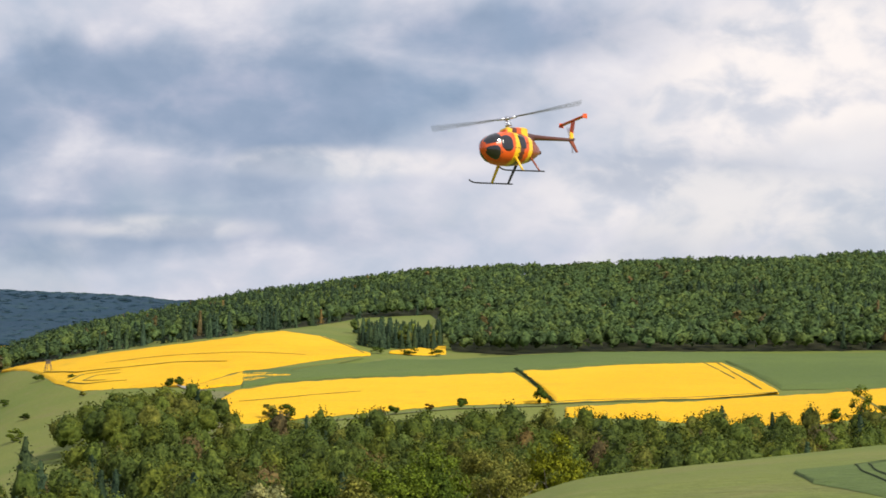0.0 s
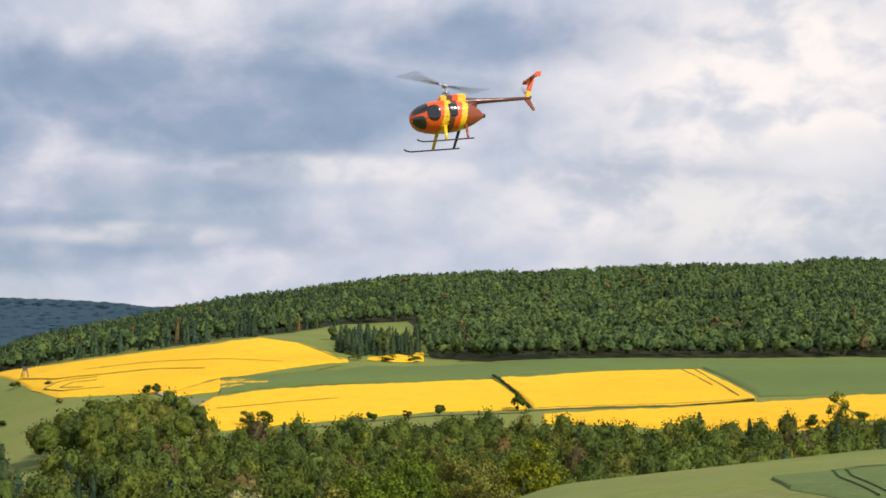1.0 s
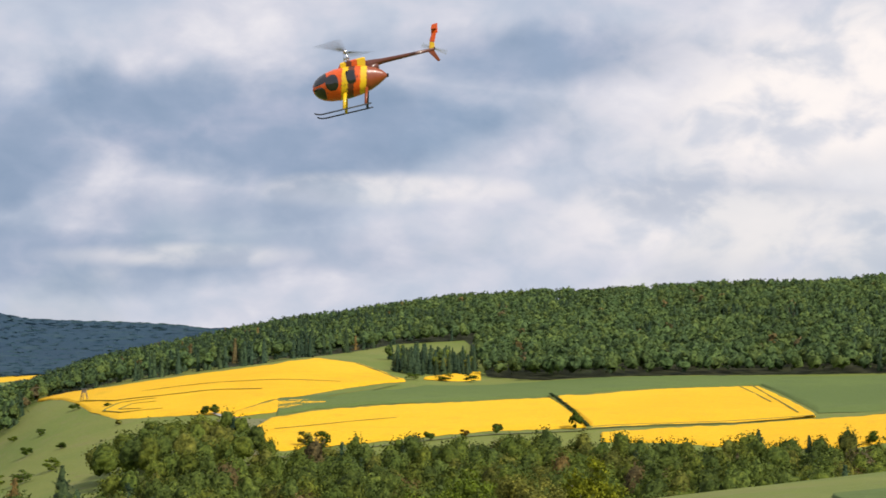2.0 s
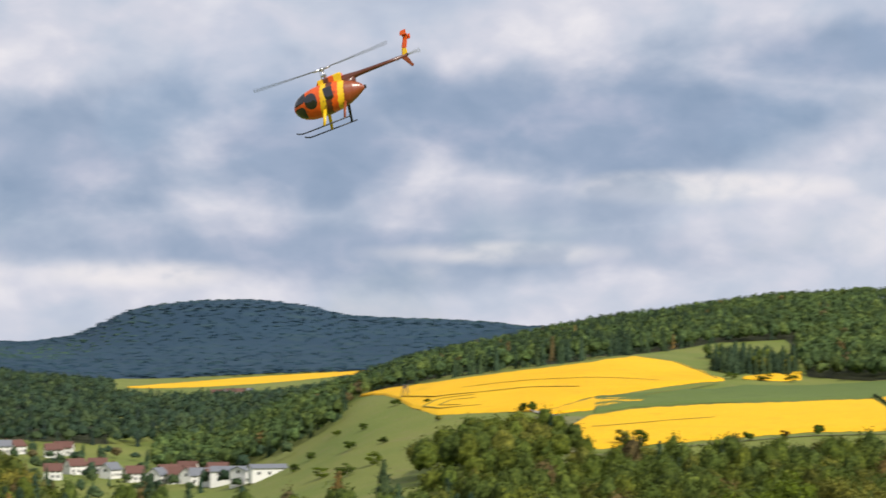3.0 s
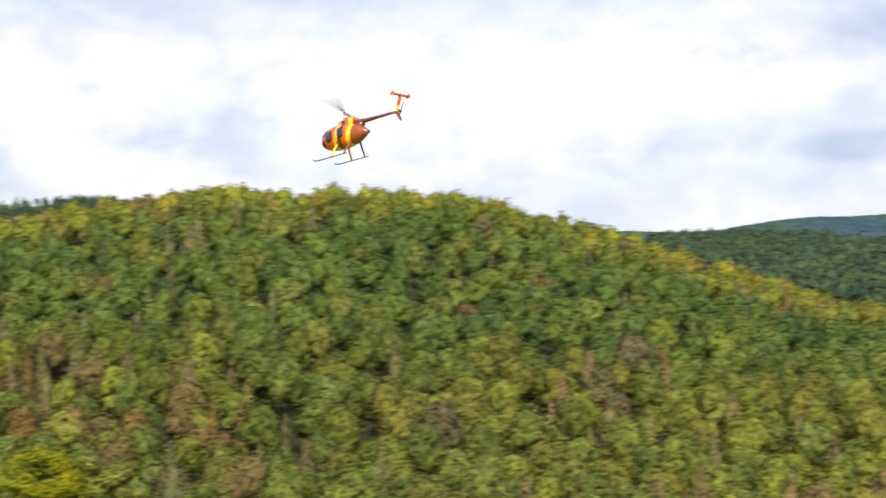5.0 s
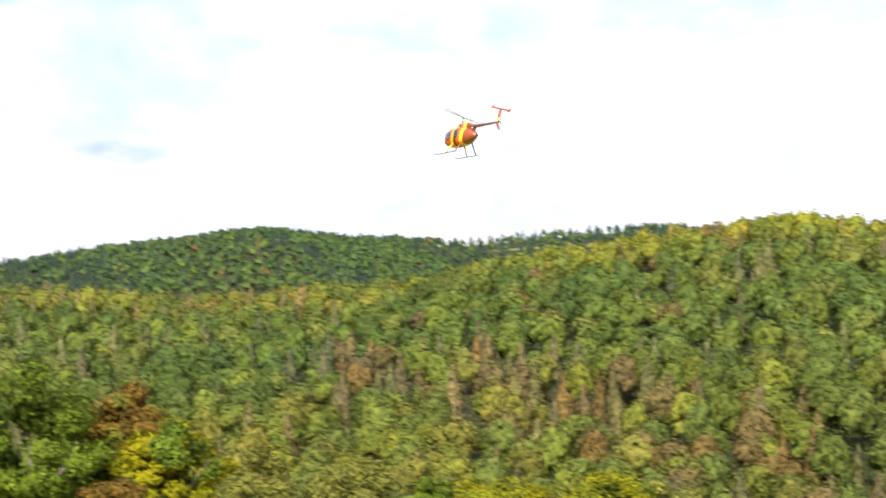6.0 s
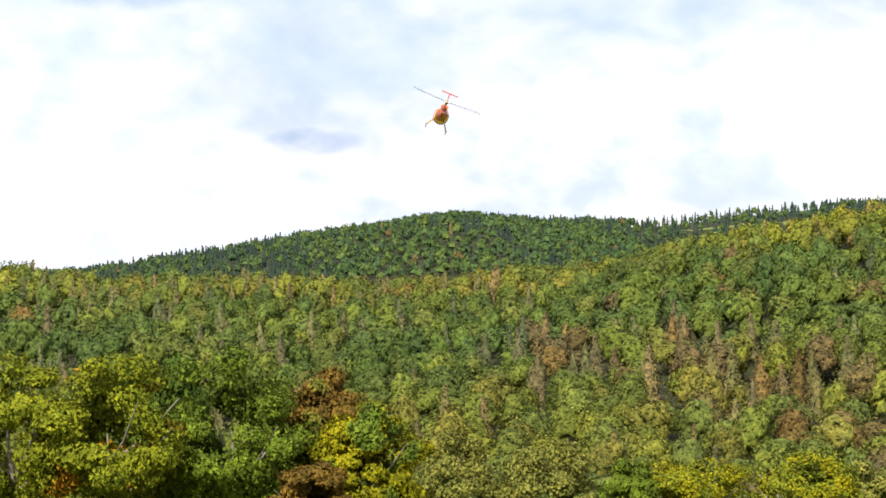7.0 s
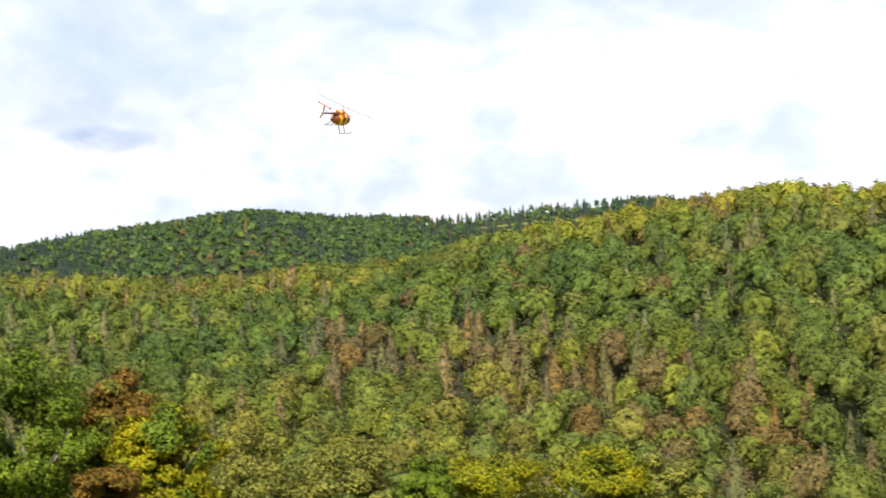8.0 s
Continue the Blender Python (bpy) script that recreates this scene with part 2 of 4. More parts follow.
CRESTS = [  # ring, and the height of the ridge that follows it, direction by direction
    (650, [(23, -49.2), (24.3, -39.0), (26.3, -35.0), (28, -30.8), (30, -28.7), (32, -28.3), (34, -28.5), (36.8, -26.8), (38.5, -24.2), (40.2, -19.1), (41.4, -14.8), (43.1, -8.9), (44.7, -2.6), (46.5, 1.7), (47.5, 4.2), (48.7, 8.5), (50.5, 11.0), (53.8, 12.6), (54.8, 10.8), (57, 12.8), (59.1, 9.6), (60.5, 7.0), (61.6, 4.4), (62.7, 1.6), (64.8, -1.8), (66.2, -4.3), (67.5, -8.3), (69.4, -12.8), (72.4, -15.1), (75.4, -18.5), (77, -17.4), (79, -15.7), (82, -15.8), (84, -16.8), (85.2, -13.4), (87, -11.7), (92, -11.7)]),
    (4600, [(8.2, 98.3), (10.5, 108.7), (12.4, 112.8), (13.9, 120.0), (14.7, 137.7), (15.7, 148.9), (16.9, 156.1), (18.6, 149.7), (20, 134.5), (20.8, 110.4), (21.7, 71.8), (23.3, 50.1), (25.9, 59.0), (29.3, 66.2), (31.8, 74.2), (34.5, 91.1), (36.4, 105.5), (37.6, 97.5), (38.1, 91.1), (39.7, 89.5), (40.9, 78.2), (42.3, 57.4), (44.8, 62.2), (48, 62.2)]),
    (1900, [(-13.4, 81.3), (-12.2, 77.7), (-10.6, 71.7), (-8.9, 73.3), (-7.2, 72.3), (-5.5, 69.0), (-3.75, 66.7), (-2, 66.0), (-0.3, 62.0), (1.1, 60.1), (2.5, 52.8), (4.05, 45.1), (5.8, 37.8), (7.8, 26.2), (9.2, 16.3), (10.9, 4.7), (12.5, -8.6)]),
    (1500, [(62, -20.6), (66, -12.8), (67.35, 1.6), (68, 10.8), (68.9, 17.9), (69.9, 21.3), (71, 26.0), (72, 29.7), (73, 32.5), (74.4, 29.9), (75.1, 25.2), (76.9, 18.7), (78.6, 12.1), (80.3, 4.3), (82, -2.0), (83.7, -9.4), (85.2, -14.8), (90, -23.2)]),
    (1900, [(57, 43.1), (60.2, 47.8), (62, 48.8), (63.3, 44.8), (65.1, 39.8), (66.5, 33.5), (67.6, 31.9), (69.1, 32.5), (70.3, 31.5), (74, 23.2), (80, -6.6), (90, -36.5)]),
]
AZ_GRID = np.concatenate([np.arange(-40, 100, 0.25), np.arange(100, 320.1, 2.0)])
R_GRID = np.concatenate([[0.02], np.geomspace(8, 4950, 130)])


def smooth(v, passes):
    for _ in range(passes):
        v = np.concatenate([v[:1], 0.25 * v[:-2] + 0.5 * v[1:-1] + 0.25 * v[2:], v[-1:]])
    return v


def height_grid():
    keys = sorted(HILLS)
    table = np.array([HILLS[k] for k in keys], float)
    byaz = np.array([np.interp(AZ_GRID, keys, table[:, j]) for j in range(len(RINGS))]).T
    byaz = smooth(byaz, 10)
    tops = []
    for ring, line in CRESTS:
        a, h = np.array(line).T
        top, j = smooth(np.interp(AZ_GRID, a, h), 2), RINGS.index(ring)
        w = np.clip(np.minimum(AZ_GRID - a[0], a[-1] - AZ_GRID) / 0.8, 0, 1)
        tops.append((j, w, top))
        byaz[:, j] += w * (top - byaz[:, j])
        if ring == 650:  # the shoulders of the near ridge
            for k, drop, steep in ((-1, 3, 0.16), (1, 4, 0.25), (2, 20, 0.5)):
                byaz[:, j + k] += w * (top - drop - steep * np.maximum(top + 32, 0) - byaz[:, j + k])
    for _ in range(5):  # raise the rings by what the rounding of the ridges takes away
        z = smooth(np.array([np.interp(np.log(R_GRID), np.log(RINGS), row) for row in byaz]).T, 3).T
        for j, w, top in tops:
            k = np.searchsorted(R_GRID, RINGS[j])
            byaz[:, j] += w * (top - np.maximum(z[:, k - 1], z[:, k])) * 0.8
    return z - 0.004 * np.maximum(R_GRID - 100, 0)


Z_GRID = height_grid()


def ground(az, r):
    """Height of the ground at a direction (degrees to the left of the start) and a distance."""
    az, r = np.atleast_1d(np.asarray(az, float)), np.atleast_1d(np.asarray(r, float))
    i = np.clip(np.searchsorted(AZ_GRID, az) - 1, 0, len(AZ_GRID) - 2)
    j = np.clip(np.searchsorted(R_GRID, r) - 1, 0, len(R_GRID) - 2)
    u = np.clip((az - AZ_GRID[i]) / (AZ_GRID[i + 1] - AZ_GRID[i]), 0, 1)
    v = np.clip((r - R_GRID[j]) / (R_GRID[j + 1] - R_GRID[j]), 0, 1)
    return (Z_GRID[i, j] * (1 - u) * (1 - v) + Z_GRID[i + 1, j] * u * (1 - v) + Z_GRID[i, j + 1] * (1 - u) * v + Z_GRID[i + 1, j + 1] * u * v)


def spot(az, r, up=0.0):
    """Points on the ground, as an array of places."""
    az, r = np.atleast_1d(np.asarray(az, float)), np.atleast_1d(np.asarray(r, float))
    a = np.radians(az)
    return np.stack([-np.sin(a) * r, np.cos(a) * r, ground(az, r) + up], 1)


def mesh_object(name, verts, faces, mat, parent=None, shade=False, normals=None):
    me = bpy.data.meshes.new(name)
    verts, faces = np.asarray(verts, np.float32), np.asarray(faces, np.int32)
    k = faces.shape[1]
    me.vertices.add(len(verts))
    me.vertices.foreach_set("co", verts.ravel())
    me.loops.add(faces.size)
    me.loops.foreach_set("vertex_index", faces.ravel())
    me.polygons.add(len(faces))
    me.polygons.foreach_set("loop_start", np.arange(0, faces.size, k, dtype=np.int32))
    me.polygons.foreach_set("use_smooth", np.full(len(faces), shade))
    me.update(calc_edges=True)
    if normals is not None:
        me.attributes.new("custom_normal", "FLOAT_VECTOR", "POINT").data.foreach_set("vector", np.asarray(normals, np.float32).ravel())
    me.materials.append(mat)
    ob = new(name, me)
    ob.parent = parent
    return ob


def grid_faces(n, m, wrap=False):
    i, j = np.meshgrid(np.arange(n if wrap else n - 1), np.arange(m - 1), indexing="ij")
    a, b = i * m + j, ((i + 1) % n) * m + j
    return np.stack([a, b, b + 1, a + 1], -1).reshape(-1, 4)[:, ::-1]


def build_ground():
    az, r = np.meshgrid(AZ_GRID[:-1], R_GRID, indexing="ij")
    p = spot(az.ravel(), r.ravel())
    ob = mesh_object("ground", p, grid_faces(len(AZ_GRID) - 1, len(R_GRID), True), GRASS, shade=True)
    tagged(ob, "green grassy hills and valley of a farmed upland", "ground", kind="structure")


build_ground()


def crop(name, label, mat, edges, lift=0.9):
    """A sown field: near and far edge (distance) at a run of directions, with the height of its crop."""
    az = np.arange(edges[0][0], edges[-1][0], 0.05)
    e = np.array(edges)
    wob = np.array([noise.noise((a * 3.0, 1.7, len(edges))) for a in az])
    lo, hi = np.interp(az, e[:, 0], e[:, 1]) + wob * min(2.0, edges[0][1] * 0.004), np.interp(az, e[:, 0], e[:, 2]) + wob * min(3.0, edges[0][1] * 0.005)
    m = 16
    t = np.linspace(0, 1, m)
    r = lo[:, None] + (hi - lo)[:, None] * t
    p = spot(np.repeat(az, m), r.ravel(), lift)
    p[:, 2] += np.array([noise.noise(Vector(q) * 0.08) for q in p]) * 0.28 * min(lift, 1)
    rim = np.tile((t == 0) | (t == 1), len(az)) | np.repeat((az == az[0]) | (az == az[-1]), m)
    p[rim, 2] -= lift * 0.9
    ob = mesh_object(name, p, grid_faces(len(az), m), mat, shade=True)
    return tagged(ob, label, "field", kind="structure")


# ---- trees ----
def hull_faces(rows, sides):
    """Triangles of a skin of rings, closed by a tip at either end."""
    i, j = np.meshgrid(np.arange(rows - 1), np.arange(sides), indexing="ij")
    a, b, k = i * sides + j, (i + 1) * sides + j, (j + 1) % sides
    c, d = i * sides + k, (i + 1) * sides + k
    f = np.concatenate([np.stack([a, c, d], -1).reshape(-1, 3), np.stack([a, d, b], -1).reshape(-1, 3)])
    k = np.arange(sides)
    low, top = rows * sides, rows * sides + 1
    return np.concatenate([f, np.stack([(k + 1) % sides, k, np.full(sides, low)], 1), np.stack([k + (rows - 1) * sides, (k + 1) % sides + (rows - 1) * sides, np.full(sides, top)], 1)])


def crown_broad(seed, leaves, leaf, lobes=7, rows=9, sides=12):
    """A broad crown one unit wide and high: a billowing mass of boughs, with leaf clumps standing out of it."""
    g = np.random.default_rng(seed)
    t = np.arange(lobes) * 2.4 + g.uniform(0, 6)
    up = np.linspace(-0.22, 0.24, lobes) + g.normal(0, 0.02, lobes)
    out = np.sqrt(np.clip(1 - (np.abs(up + 0.06) / 0.36) ** 2, 0.05, 1)) * g.uniform(0.20, 0.31, lobes)
    c = np.stack([np.cos(t) * out, np.sin(t) * out, up], 1)
    rad = np.maximum(g.uniform(0.16, 0.25, lobes) * (7 / lobes) ** 0.25, 0)

    def skin(d):
        along = d @ c.T
        inside = rad ** 2 - (c ** 2).sum(1) + along ** 2
        far = np.where(inside > 0, along + np.sqrt(np.maximum(inside, 0)), 0.15)
        k = far.argmax(1)
        r = np.maximum(far.max(1), 0.2)
        return d * r[:, None], k

    el = np.linspace(-1.15, 1.25, rows)
    az = np.arange(sides) * 2 * np.pi / sides
    e, z = np.repeat(el, sides) + g.normal(0, 0.06, rows * sides), np.tile(az, rows) + np.repeat(np.arange(rows) % 2, sides) * np.pi / sides + g.normal(0, 0.06, rows * sides)
    d = np.concatenate([np.stack([np.cos(e) * np.cos(z), np.cos(e) * np.sin(z), np.sin(e)], 1), [(0, 0, -1), (0, 0, 1)]])
    v, k = skin(d)
    v = v * 0.80
    nv = unit((v - c[k]) * 3.2 + v * 0.9 + (0, 0, 0.10))
    d = unit(g.normal(0, 1, (leaves, 3)) + (0, 0, 0.35))
    q, k = skin(d)
    q = q * g.uniform(0.78, 1.10, (leaves, 1))
    lv, lf, ln = leaf_tris(g, q, d, leaf, unit((q - c[k]) * 3.2 + q * 0.9 + (0, 0, 0.10)))
    return np.concatenate([v, lv]), np.concatenate([hull_faces(rows, sides), lf + len(v)]), np.concatenate([nv, ln])


def unit(v):
    return v / (np.linalg.norm(v, axis=1)[:, None] + 1e-9)


def leaf_tris(g, p, d, size, soft):
    """Leaf clumps as triangles at p facing d, shaded by the soft direction of their bough."""
    n = len(p)
    nrm = d + g.normal(0, 0.42, (n, 3))
    nrm /= np.linalg.norm(nrm, axis=1)[:, None]
    a = np.cross(nrm, g.normal(0, 1, (n, 3)))
    a /= np.linalg.norm(a, axis=1)[:, None] + 1e-9
    b = np.cross(nrm, a)
    s = (size * g.uniform(0.6, 1.3, n))[:, None]
    v = np.stack([p + a * s, p - a * s * 0.5 + b * s * 0.9, p - a * s * 0.5 - b * s * 0.9], 1).reshape(-1, 3)
    return v, np.arange(3 * n).reshape(-1, 3), np.repeat(unit(soft + g.normal(0, 0.30, soft.shape)), 3, 0)


def crown_conifer(seed, leaves, leaf, tiers=6, sides=8):
    """A pointed crown one unit high: ragged tiers of boughs round the stem, with sprays standing out of them."""
    g = np.random.default_rng(seed)
    h = np.repeat(np.linspace(0, 0.93, tiers), 2) + np.tile((0.0, 0.05), tiers)
    r = (1 - h) ** 0.7 * 0.20 * np.tile((1.0, 0.62), tiers) + 0.01
    rows = len(h)
    ang = np.tile(np.arange(sides) * 2 * np.pi / sides, rows) + np.repeat(g.uniform(0, 1, rows), sides)
    rr = np.repeat(r, sides) * g.uniform(0.65, 1.3, rows * sides)
    v = np.stack([np.cos(ang) * rr, np.sin(ang) * rr, np.repeat(h, sides) - 0.5 + g.normal(0, 0.012, rows * sides)], 1)
    nv = np.concatenate([np.stack([np.cos(ang), np.sin(ang), g.uniform(0.3, 1.0, rows * sides)], 1), [(0, 0, -1), (0, 0, 1)]])
    v = np.concatenate([v, [(0, 0, -0.5), (0, 0, 0.5)]])
    u = g.random(leaves) ** 1.4
    a = g.uniform(0, 2 * np.pi, leaves)
    q = (1 - u) ** 0.7 * 0.29 * g.uniform(0.5, 1.2, leaves) + 0.012
    d = np.stack([np.cos(a), np.sin(a), np.full(leaves, 0.7)], 1)
    lv, lf, ln = leaf_tris(g, np.stack([np.cos(a) * q, np.sin(a) * q, u - 0.5], 1), unit(d), leaf, d)
    return np.concatenate([v, lv]), np.concatenate([hull_faces(rows, sides), lf + len(v)]), np.concatenate([unit(nv), ln])


GREENS = np.array([(0.116, 0.148, 0.025), (0.098, 0.132, 0.025), (0.136, 0.160, 0.025), (0.088, 0.120, 0.027), (0.140, 0.146, 0.029), (0.104, 0.138, 0.029)])
DARKS = np.array([(0.036, 0.062, 0.026), (0.030, 0.054, 0.028), (0.048, 0.072, 0.028)])
LARCH = np.array([(0.122, 0.120, 0.046), (0.138, 0.118, 0.052), (0.104, 0.112, 0.044)])
BROWNS = np.array([(0.165, 0.122, 0.052), (0.180, 0.130, 0.048), (0.150, 0.120, 0.058), (0.190, 0.124, 0.040)])
# mountain trees, tinted blue to stand in for haze and cloud shade
HAZE_BLUES = np.array([(0.034, 0.078, 0.118), (0.030, 0.070, 0.112), (0.044, 0.092, 0.116)])
BACKS = np.array([(0.074, 0.124, 0.042), (0.090, 0.140, 0.042), (0.064, 0.104, 0.044), (0.112, 0.158, 0.040)])
BACK_SPRUCE = np.array([(0.040, 0.062, 0.046), (0.034, 0.054, 0.044), (0.048, 0.072, 0.046)])
SPRUCE = np.array([(0.052, 0.084, 0.042), (0.044, 0.074, 0.042), (0.062, 0.094, 0.042)])
# hill greens with some blue mixed in, in place of distance haze
HILL = np.array([(0.106, 0.156, 0.050), (0.092, 0.142, 0.050), (0.126, 0.172, 0.050), (0.082, 0.128, 0.050)])
MIDS = np.array([(0.062, 0.100, 0.052), (0.052, 0.088, 0.054), (0.078, 0.114, 0.052)])


def forest(name, label, places, height, width, conifer, brown, leaves, leaf, seed, tints=None, tall=0.25, lobes=7, needles=None, vary=0.2, even=0.0, warm=None, rows=9, sides=12):
    """Many trees in one mesh. places: array of ground points; conifer and brown: their shares, one value or one a tree."""
    g = np.random.default_rng(seed)
    n = len(places)
    broad = [crown_broad(seed * 31 + i, leaves, leaf, lobes, rows, sides) for i in range(5)]
    needle = [crown_conifer(seed * 57 + i, leaves, leaf * 0.6, rows - 2, max(5, sides - 4)) for i in range(4)]
    con = g.random(n) < conifer
    bro = g.random(n) < brown
    kind = np.where(con, 5 + g.integers(0, 4, n), g.integers(0, 5, n))
    h = height * g.uniform(1 - tall, 1 + tall, n) * np.where(con, 0.95, 1)
    w = width * g.uniform(0.8, 1.25, n)
    tint = (GREENS if tints is None else tints)[g.integers(0, len(GREENS if tints is None else tints), n)]
    tint = np.where(con[:, None], (needles if needles is not None else DARKS if tints is None else tints)[g.integers(0, 3, n)], tint)
    tint = np.where(bro[:, None], BROWNS[g.integers(0, 4, n)], tint) * g.uniform(1 - vary, 1 + vary, (n, 1))
    if warm is not None:
        tint = np.where(bro[:, None], tint, tint * warm)
    V, F, C, N, base = [], [], [], [], 0
    for k in range(9):
        sel = np.where(kind == k)[0]
        if not len(sel):
            continue
        tv, tf, tn = (broad + needle)[k]
        a = g.uniform(0, 2 * np.pi, len(sel))
        ca, sa = np.cos(a)[:, None], np.sin(a)[:, None]
        cone = k >= 5
        ws, hs = (h[sel] if cone else w[sel])[:, None], (h[sel] * (1.0 if cone else 0.85))[:, None]
        x = (tv[None, :, 0] * ca - tv[None, :, 1] * sa) * ws + places[sel, 0:1]
        y = (tv[None, :, 0] * sa + tv[None, :, 1] * ca) * ws + places[sel, 1:2]
        z = tv[None, :, 2] * hs + places[sel, 2:3] + h[sel][:, None] * (0.5 if cone else 0.55)
        V.append(np.stack([x, y, z], -1).reshape(-1, 3))
        F.append((tf[None] + (np.arange(len(sel)) * len(tv))[:, None, None] + base).reshape(-1, 3))
        N.append(np.stack([tn[None, :, 0] * ca - tn[None, :, 1] * sa, tn[None, :, 0] * sa + tn[None, :, 1] * ca, np.broadcast_to(tn[None, :, 2], x.shape)], -1).reshape(-1, 3))
        C.append(np.repeat(tint[sel], len(tv), 0))
        base += len(sel) * len(tv)
    ob = mesh_object(name, np.concatenate(V), np.concatenate(F), LEAF, shade=True, normals=unit(np.concatenate(N) * (1 - even) + (0, 0, even)))
    c = np.concatenate(C)
    col = ob.data.attributes.new("tint", "FLOAT_COLOR", "POINT")
    col.data.foreach_set("color", np.concatenate([c, np.ones((len(c), 1))], 1).astype(np.float32).ravel())
    return tagged(ob, label, "forest", kind="stuff")


def scatter(az0, az1, r0, r1, spacing, seed, keep=None):
    """Jittered places between two directions and distances; keep(az, r) thins them."""
    g = np.random.default_rng(seed)
    out = []
    for r in np.arange(r0, r1, spacing):
        step = math.degrees(spacing / r)
        az = np.arange(az0, az1, step)
        out.append(np.stack([az + g.uniform(-0.45, 0.45, len(az)) * step, r + g.uniform(-0.45, 0.45, len(az)) * spacing], 1))
    q = np.concatenate(out)
    if keep:
        q = q[keep(q[:, 0], q[:, 1], g)]
    return spot(q[:, 0], q[:, 1], -0.3), q


def curve(points):
    xs, ys = zip(*points)
    return lambda a: np.interp(a, xs, ys)


# ---- fields ----
crop("rape_field", "rape field in full yellow bloom on a slope", RAPE, [(2.2, 866, 872), (2.6, 858, 885), (3.2, 845, 930), (3.6, 838, 958), (4.9, 812, 1004), (5.6, 800, 970), (6.3, 795, 945), (7.8, 756, 935), (9.2, 772, 934), (10.9, 797, 950), (11.7, 848, 970), (13.35, 1060, 1098)])
crop("rape_field", "small tongue of yellow rape below the big field", RAPE, [(4.6, 776, 784), (6.2, 755, 790), (7.8, 744, 750)])
crop("rape_field", "long yellow rape field above the wood", RAPE, [(-3.3, 675, 680), (-2.2, 672, 784), (-0.3, 668, 776), (1.5, 660, 768), (3.2, 654, 761), (4.9, 650, 753), (6.3, 647, 738), (7.15, 682, 687)])
crop("rape_field", "yellow rape field beside a dark hedge line", RAPE, [(-10.2, 720, 724), (-8.5, 709, 851), (-7.2, 702, 845), (-5.4, 690, 827), (-3.5, 677, 796), (-2.4, 780, 788)])
crop("rape_field", "yellow rape field along the edge of the wood", RAPE, [(-20, 664, 742), (-13.3, 660, 742), (-11.3, 634, 722), (-8.8, 629, 704), (-6.3, 642, 682), (-3.7, 640, 660)])
crop("rape_field", "small yellow field behind the spruce plantation", RAPE, [(-0.1, 905, 965), (0.8, 888, 930), (1.7, 884, 890)])
crop("corn_field", "green strip of young corn above the rape", CORN, [(-22, 745, 915), (-13.3, 745, 912), (-10.3, 735, 905), (-8.6, 856, 902), (-5.5, 832, 898), (-2.2, 788, 880), (1.5, 772, 850), (2.5, 768, 822), (5, 758, 803), (6.2, 744, 796)])
crop("meadow_strip", "dry grass strip between the fields", STRAW, [(6.4, 655, 735), (7.2, 615, 742), (8.4, 640, 740)], 0.3)
crop("rape_field", "distant yellow rape field beyond the village", RAPE, [(12.5, 2500, 2690), (16.9, 2330, 2560), (18.2, 2290, 2480), (19.4, 2270, 2400), (20.4, 2260, 2275)])

# ---- woods ----
top_edge = curve([(-25, 920), (-13, 918), (-5.5, 904), (-2, 888), (-0.2, 930), (0.0, 1060), (0.2, 1230), (2.5, 1210), (5, 1030), (6.5, 955), (9, 945), (11.7, 980), (12.9, 1090), (13.4, 1000), (14, 900), (15.4, 930), (16.3, 960), (17, 985), (18.3, 1010), (19.4, 1060)])


def blotch(a, r, size, offset):
    """A slow play of values over the ground, for the mixture of the woods."""
    x, y = -np.sin(np.radians(a)) * r, np.cos(np.radians(a)) * r
    return np.array([noise.noise((u / size, v / size, offset)) for u, v in zip(x, y)])


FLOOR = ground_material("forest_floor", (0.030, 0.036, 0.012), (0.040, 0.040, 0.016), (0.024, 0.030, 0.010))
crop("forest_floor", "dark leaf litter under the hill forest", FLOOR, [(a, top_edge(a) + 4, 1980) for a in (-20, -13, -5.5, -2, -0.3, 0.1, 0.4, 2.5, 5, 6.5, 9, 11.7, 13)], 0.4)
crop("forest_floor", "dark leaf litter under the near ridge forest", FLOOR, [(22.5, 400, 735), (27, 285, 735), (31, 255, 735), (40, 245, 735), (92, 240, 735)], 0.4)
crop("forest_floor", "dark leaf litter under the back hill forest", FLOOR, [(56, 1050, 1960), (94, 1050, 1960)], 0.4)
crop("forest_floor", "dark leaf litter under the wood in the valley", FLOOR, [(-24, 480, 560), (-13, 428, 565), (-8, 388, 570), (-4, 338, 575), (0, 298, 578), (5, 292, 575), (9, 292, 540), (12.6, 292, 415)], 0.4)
hill_p, hill_q = scatter(-18, 19.4, 850, 1930, 8.2, 5, lambda a, r, g: (r > top_edge(a)) & (r < np.interp(a, [-24, 12, 15, 19.4], [2000, 2000, 1450, 1250])) & (g.random(len(a)) < np.interp(r, [900, 1300, 1700, 2000], [1, 0.85, 0.6, 0.5])))
stands = blotch(hill_q[:, 0], hill_q[:, 1], 110, 1.0)
con = np.interp(hill_q[:, 0], [-14, -2, 1.5, 4, 9, 12, 14], [0.02, 0.02, 0.1, 0.6, 0.7, 0.2, 0.04]) + np.where(stands > 0.3, 0.6, 0) + np.where(hill_q[:, 1] > 1850, 0.25, 0)
glade = 1 + 0.35 * blotch(hill_q[:, 0], hill_q[:, 1], 70, 8.0)
forest("mixed_forest", "mixed green forest of beech and dark spruce covering the hill", hill_p, 11.5, 10.0, np.clip(con, 0, 0.85), 0.01, 24, 0.11, 2, lobes=6, even=0.1, rows=4, sides=6, tints=HILL, needles=SPRUCE, vary=0.18, warm=glade[:, None])
